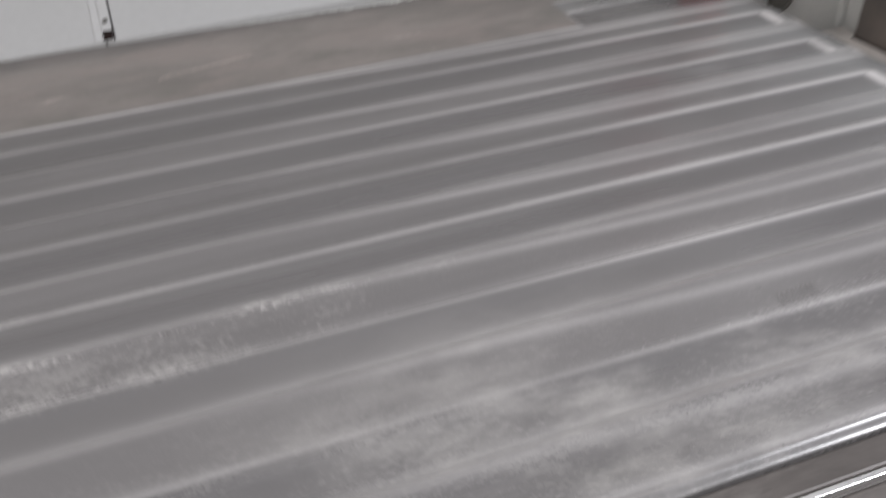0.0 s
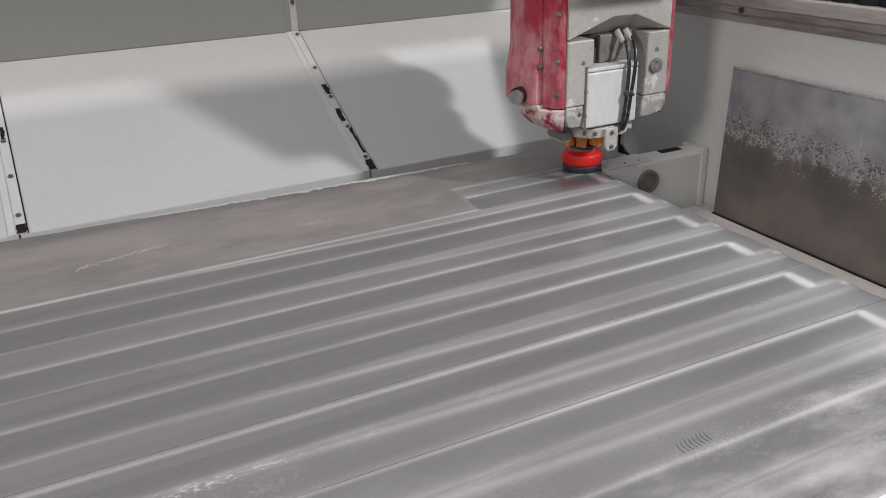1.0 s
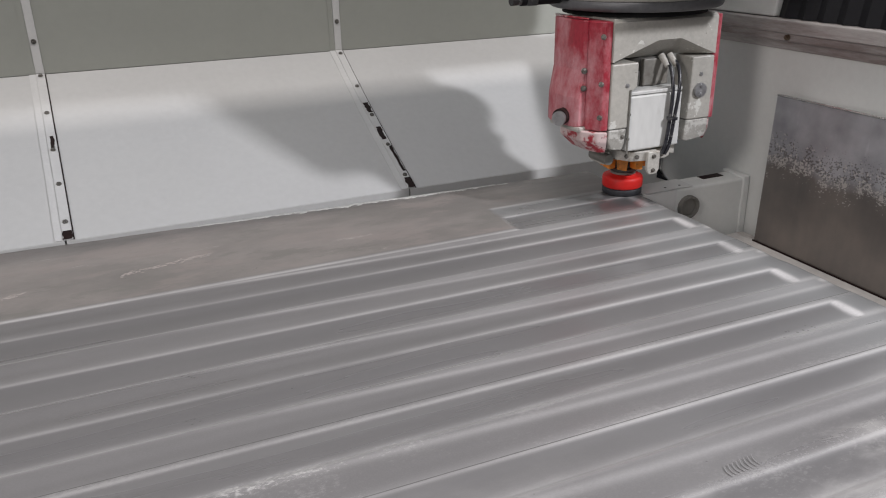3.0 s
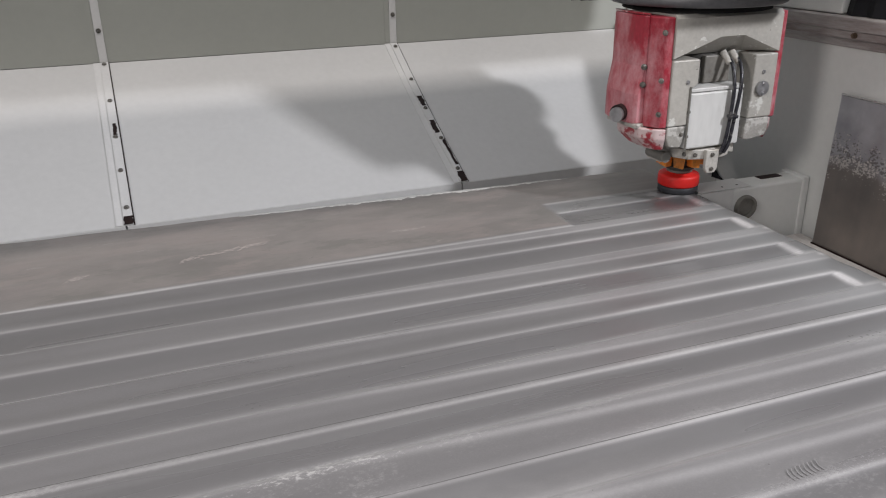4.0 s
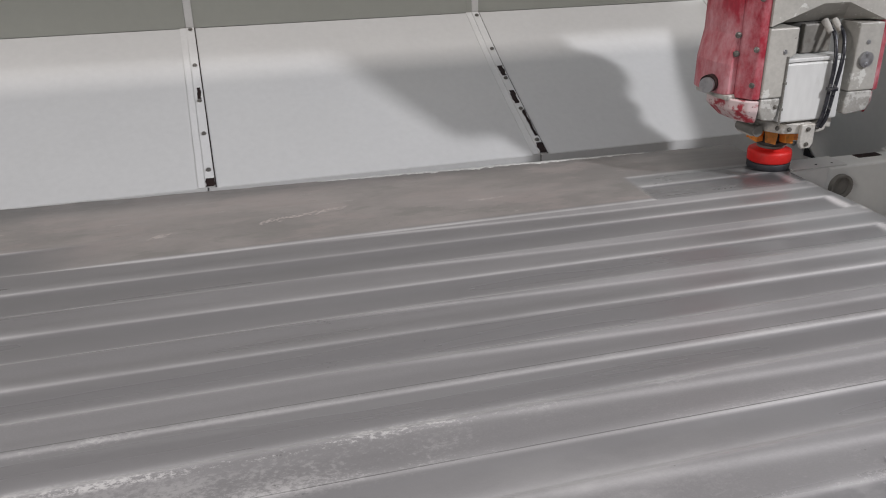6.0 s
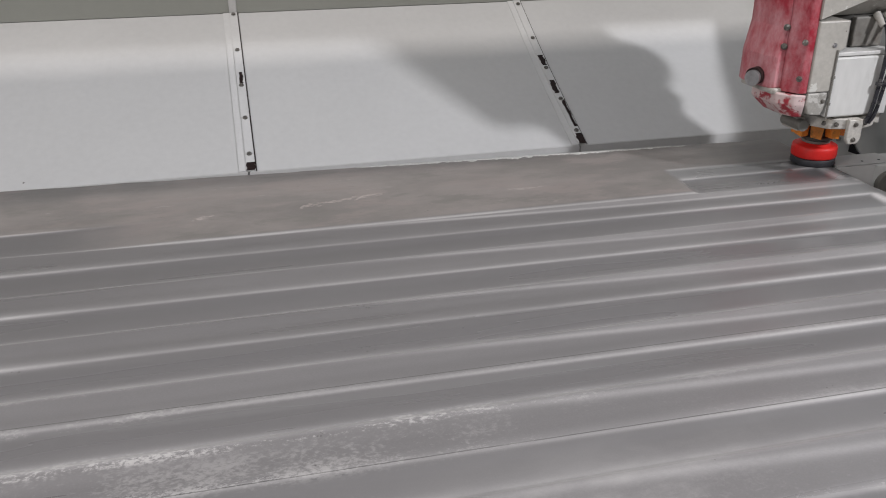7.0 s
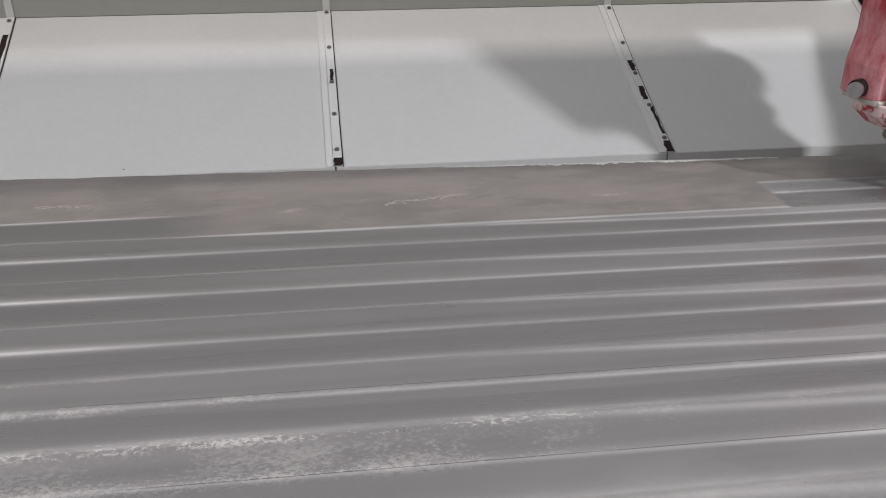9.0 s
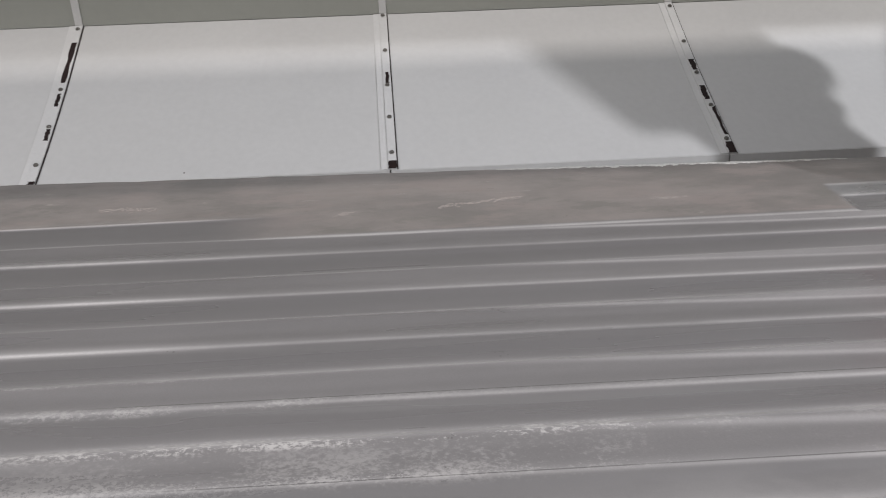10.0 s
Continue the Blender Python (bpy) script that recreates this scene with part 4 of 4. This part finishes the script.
def fork_arm(side):
    """The upper part of an arm, down to the joint over its foot."""
    if side < 0:
        return prism([(-HW, 1.146), (-HW, 1.0032), (-0.1005, 1.0032), (-0.0985, 1.080), (-0.080, 1.092), (-0.080, 1.146)], "y", FY, 0.03, 0.003)
    return prism([(HR, 1.146), (HR, 1.0032), (0.064, 1.0032), (0.067, 1.050), (0.067, 1.146)], "y", FY, -0.080, 0.003)


def fork_foot(side):
    """The foot of an arm, drawn in towards the motor and rounded below."""
    if side < 0:
        return prism([(-HW + 0.0005, 1.0018), (-HW + 0.002, 0.972), (-HW + 0.008, 0.957), (-0.112, 0.953), (-0.106, 0.965), (-0.1012, 1.0018)], "y", FY + 0.001, 0.03, 0.003)
    return prism([(HR - 0.0005, 1.0018), (HR - 0.002, 0.972), (HR - 0.009, 0.958), (0.070, 0.952), (0.060, 0.956), (0.061, 0.975), (0.064, 1.0018)], "y", FY + 0.001, -0.082, 0.003)


for s in (-1, 1):
    hp("fork_arm", fork_arm(s), M_HEADGREY)
    hp("arm_foot", fork_foot(s), M_FOOT, "limescaled grey foot of the fork arm")
hp("foot_screw", bolt_head((-0.112, FY, 0.984), (0, -1, 0), 0.004, 0.002), M_SOCKET)
hp("cavity_back", box((-0.075, 0.004, 1.083), (0.066, 0.029, 1.147)), M_CAVITY, "dark back of the fork")
hp("spindle_housing", lathe([(0.067, 1.0825), (0.069, 1.085), (0.069, 1.143), (0.067, 1.1465)], (-0.004, -0.026, 0), 40), M_CAVITY, "dark round spindle housing", True)
hp("bearing_plate", box((-0.036, -0.099, 1.0835), (0.034, -0.080, 1.144), 0.003), M_BEARING, "grimy plate in the fork")
hp("bearing_lug", box((-0.070, -0.096, 1.0835), (-0.042, -0.060, 1.118), 0.003), M_CAVITY)
hp("arm_screw", bolt_head((-0.108, FY, 1.098), (0, -1, 0), 0.004, 0.002), M_BOLT)
hp("arm_screw", bolt_head((-0.055, -0.096, 1.104), (0, -1, 0), 0.004, 0.002), M_BOLT)
cap = hp("pivot_cap", tube((0.093, FY - 0.006, 1.070), (0.093, FY + 0.001, 1.070), 0.0165, 0.0170, 28), M_BOLT, "round grey pivot cap")
for dz in (-0.010, 0.010):
    hp("cap_screw", bolt_head((0.093, FY - 0.006, 1.070 + dz), (0, -1, 0), 0.0035, 0.002), M_BOLT, parent=cap)
hp("arm_screw", bolt_head((0.094, FY, 1.106), (0, -1, 0), 0.004, 0.002), M_BOLT)


def left_cover():
    """Red casing: a chamfer back from the fork's front corner and a bulged outer face."""
    ring = [(-HW - 0.0005, FY + 0.004), (-HW - 0.016, FY + 0.010), (-HW - 0.034, FY + 0.040), (-HW - 0.034, 0.030), (-HW - 0.0005, 0.030)]
    bm = prism(ring, "z", 1.000, 1.236, 0.003)
    return bm


hp("side_cover", left_cover(), M_RED, "worn dark red casing")
outer = [(-HW - 0.0345, -0.094), (-HW - 0.043, -0.086), (-HW - 0.050, -0.060), (-HW - 0.050, 0.010), (-HW - 0.044, 0.030), (-HW - 0.0345, 0.030)]
bulge = prism(outer, "z", 1.004, 1.238, 0.004)
bmesh.ops.bisect_plane(bulge, geom=bulge.verts[:] + bulge.edges[:] + bulge.faces[:], plane_co=(0, 0, 1.13), plane_no=(0, 0, 1))
bmesh.ops.bisect_plane(bulge, geom=bulge.verts[:] + bulge.edges[:] + bulge.faces[:], plane_co=(0, 0, 1.07), plane_no=(0, 0, 1))
for v in bulge.verts:
    if v.co.x < -HW - 0.036:
        v.co.x -= 0.012 * smooth01(1.14, 1.06, v.co.z) if v.co.z < 1.14 else 0.0
hp("outer_cover", bulge, M_RED, "worn red outer casing, faded pink in places")
hp("cover_cap", prism(outer, "z", 1.2385, 1.2415, 0.001), M_REDTIP, "whitish edge on the casing's top")


def tip(side):
    """The casing's tapered foot."""
    bm = bmesh.new()
    s = side
    w, half = (0.046, HW) if s < 0 else (0.021, HR)
    top = [(s * (half + 0.0005), FY + 0.004), (s * (half + w * 0.5), FY + 0.010), (s * (half + w), FY + 0.040), (s * (half + w), -0.01), (s * (half + 0.0005), -0.01)]
    low = [(s * (half - 0.002), FY + 0.012), (s * (half + w * 0.3), FY + 0.020), (s * (half + w * 0.5), FY + 0.045), (s * (half + w * 0.5), -0.03), (s * (half - 0.002), -0.03)]
    if s > 0:
        top[3:] = [(half + w, -0.085), (half + 0.0005, -0.085)]
        low[3:] = [(half + w * 0.5, -0.088), (half - 0.002, -0.088)]
    a = [bm.verts.new((x, y, 0.998)) for x, y in top]
    m = [bm.verts.new((x, y, 0.975)) for x, y in top]
    c = [bm.verts.new((x, y, 0.949)) for x, y in low]
    for p, q in ((a, m), (m, c)):
        for k in range(5):
            j = (k + 1) % 5
            bm.faces.new((p[k], p[j], q[j], q[k]))
    bm.faces.new(a)
    bm.faces.new(c[::-1])
    bmesh.ops.recalc_face_normals(bm, faces=bm.faces[:])
    bmesh.ops.bevel(bm, geom=bm.edges[:], offset=0.003, segments=2, affect="EDGES", profile=0.5)
    return bm


hp("cover_foot", tip(-1), M_REDTIP, "chipped red foot of the casing with bare white spots")
right_ring = [(HR + 0.0005, FY + 0.003), (HR + 0.016, FY + 0.006), (HR + 0.021, FY + 0.022), (HR + 0.021, -0.085), (HR + 0.0005, -0.085)]
hp("side_cover", prism(right_ring, "z", 1.000, 1.236, 0.003), M_RED, "worn dark red casing")
hp("cover_foot", tip(1), M_REDTIP, "chipped red foot of the casing")
hp("knob_seat", tube((-HW - 0.038, -0.034, 1.024), (-HW - 0.080, -0.0610, 1.0265), 0.0188, 0.0182, 28), M_RUST, "dark ring round the knob")
hp("pivot_knob", tube((-HW - 0.040, -0.036, 1.024), (-HW - 0.086, -0.0655, 1.024), 0.0165, 0.0160, 28), M_BOLT, "round grey steel knob")
hp("pivot_bar", box((-HW - 0.056, -0.096, 0.994), (-HW - 0.030, 0.02, 1.006), 0.004), M_HEADGREY, "grey bar under the casing")
for z in (1.130, 1.092):
    hp("cover_screw", bolt_head((-HW - 0.041, -0.093, z), (-0.55, -0.83, 0), 0.0055, 0.003), M_SOCKET)
for z in (1.205, 1.105, 1.032):
    hp("cover_screw", bolt_head((-HW - 0.022, -0.132, z), (-0.8, -0.6, 0), 0.005, 0.0025), M_SOCKET)

# motor box in the fork
motor = hp("motor_cover", box((-0.097, -0.138, 0.947), (0.047, 0.01, 1.072), 0.004), M_MOTOR, "white painted spindle motor cover")
hp("motor_lid", box((-0.097, -0.1375, 1.0735), (0.047, 0.01, 1.082), 0.002), M_MOTOR, "raised white rim")
hp("side_rod", tube((-0.0990, -0.1415, 0.945), (-0.0990, -0.1415, 1.088), 0.0022, seg=12), M_HEADDARK)
for z in (0.975, 1.030):
    hp("rod_clip", box((-0.1015, -0.1445, z), (-0.0955, -0.139, z + 0.006), 0.001), M_HEADDARK)

# spindle bracket, orange shims, tool holder, disc
br = [(-0.108, 0.00), (-0.106, -0.070), (-0.074, -0.124), (-0.040, -0.134), (0.014, -0.134), (0.038, -0.122), (0.054, -0.075), (0.056, 0.0), (0.045, 0.06), (-0.06, 0.06)]
bracket = hp("spindle_bracket", prism(br, "z", 0.917, 0.941, 0.003), M_FLANGE, "lime-crusted metal bracket")
hp("bracket_neck", prism([(-0.066, -0.126), (0.032, -0.122), (0.044, 0.0), (-0.068, 0.0)], "z", 0.9415, 0.9465, 0.0008), M_FLANGE, parent=bracket)
hp("bracket_arm", box((-0.118, -0.080, 0.904), (-0.098, -0.025, 0.936), 0.004), M_FLANGE, parent=bracket)
hp("tab", prism([(-0.040, 0.940), (-0.040, 0.896), (-0.033, 0.886), (-0.013, 0.886), (-0.006, 0.896), (-0.006, 0.940)], "y", -0.144, -0.1345, 0.002), M_FLANGE, parent=bracket)
hp("tab", prism([(0.026, 0.952), (0.026, 0.924), (0.060, 0.918), (0.060, 0.946)], "y", -0.112, -0.102, 0.002), M_FLANGE, parent=bracket)
hp("pivot", tube((-0.113, -0.096, 0.920), (-0.113, -0.030, 0.920), 0.0125, seg=18), M_HEADDARK, parent=bracket)
for x, y, z in ((-0.080, -0.115, 0.929), (-0.060, -0.129, 0.928), (-0.024, -0.144, 0.929), (0.006, -0.1345, 0.929), (-0.024, -0.144, 0.896)):
    hp("bracket_screw", bolt_head((x, y, z), (0, -1, 0), 0.0042, 0.003), M_SOCKET, parent=bracket)
for a in range(8):
    m = Matrix.Rotation(radians(45 * a + 8), 4, "Z")
    bm = prism([(-0.019, 0.916), (-0.014, 0.872), (0.009, 0.868), (0.014, 0.916)], "y", -0.056, -0.036, 0.0015)
    bm.transform(m)
    hp("shim", bm, M_ORANGE, "orange plastic shim")
hp("spindle_nose", lathe([(0.030, 0.858), (0.036, 0.860), (0.037, 0.866), (0.031, 0.870), (0.030, 0.916)], (0, 0, 0)), M_CAVITY)
hp("tool_collar", lathe([(0.028, 0.849), (0.031, 0.851), (0.031, 0.856), (0.026, 0.8575)], (0, 0, 0)), M_HEADDARK)
hp("disc_holder", lathe([(0.047, 0.8170), (0.0490, 0.8185), (0.0498, 0.822), (0.0498, 0.838), (0.0485, 0.8435), (0.044, 0.846), (0.030, 0.847), (0.029, 0.8495)], (0, 0, 0), 56), M_DISC, "bright red plastic disc holder", True)
hp("abrasive_pad", lathe([(0.047, 0.8005), (0.0485, 0.802), (0.0485, 0.814), (0.0470, 0.8165)], (0, 0, 0), 56), M_PAD, "dark grey abrasive disc", True)

# hoses
hp("hose", sweep([(0.010, -0.100, 1.146), (0.016, -0.127, 1.126), (0.013, -0.146, 1.076), (0.010, -0.147, 1.010), (0.004, -0.146, 0.955), (-0.002, -0.140, 0.930)], 0.0042), M_HOSE, "black rubber hose", True)
hp("hose", sweep([(0.034, -0.100, 1.146), (0.036, -0.130, 1.126), (0.027, -0.150, 1.080), (0.020, -0.150, 1.015), (0.014, -0.148, 0.955), (0.008, -0.141, 0.930)], 0.0042), M_HOSE, "black rubber hose", True)
for x in (0.009, 0.033):
    hp("hose_fitting", tube((x, -0.100, 1.150), (x + 0.003, -0.122, 1.128), 0.0078, 0.0062, 14), M_FLANGE, "pale metal hose fitting")
hp("hose_tie", tube((0.0150, -0.1490, 1.012), (0.0150, -0.1490, 1.017), 0.0125, seg=16), M_HOSE)

# turntable above the fork and the ram that carries it
hp("turntable_gap", lathe([(0.165, 1.2405), (0.165, 1.252)], (0, 0, 0)), M_DARK)
hp("turntable", lathe([(0.178, 1.2520), (0.190, 1.2530), (0.195, 1.256), (0.198, 1.262), (0.198, 1.272), (0.196, 1.274)], (0, 0, 0), 64), M_RING, "dark steel turntable ring", True)
hp("turntable_cover", lathe([(0.194, 1.2745), (0.192, 1.286), (0.170, 1.300), (0.150, 1.302), (0.150, 1.474)], (0, 0, 0), 48), M_HEADGREY, "pale grey cover and ram", True)
hp("ram_housing", box((-0.125, -0.310, 1.330), (0.200, -0.160, 2.04), 0.008), M_SIDEWALL, "pale grey housing of the ram in front of the bridge")
gland = hp("cable_gland", tube((-0.205, 0.0, 1.278), (-0.300, 0.0, 1.277), 0.012, seg=18), M_BLACK, "black cable gland")
hp("connector", box((-0.288, -0.014, 1.2655), (-0.262, 0.012, 1.2885), 0.003), M_GASKET, "square black connector")
hp("connector", tube((-0.300, 0.0, 1.277), (-0.325, -0.004, 1.276), 0.010, 0.009, 14), M_GASKET, "dark cable plug")
hp("cable_box", box((-0.212, -0.03, 1.276), (-0.17, 0.04, 1.31), 0.003), M_BLACK)
tagged(head, "grey and red polishing head with red disc pressed on the slab", "polishing head")

# bridge that carries the ram across the enclosure
tagged(finish("bridge_beam", box((-1.75, YC - 0.07, 1.475), (WX + 0.13, YC + 0.17, 2.05), 0.01), M_SIDEWALL), "pale grey bridge beam that carries the polishing head", "beam")
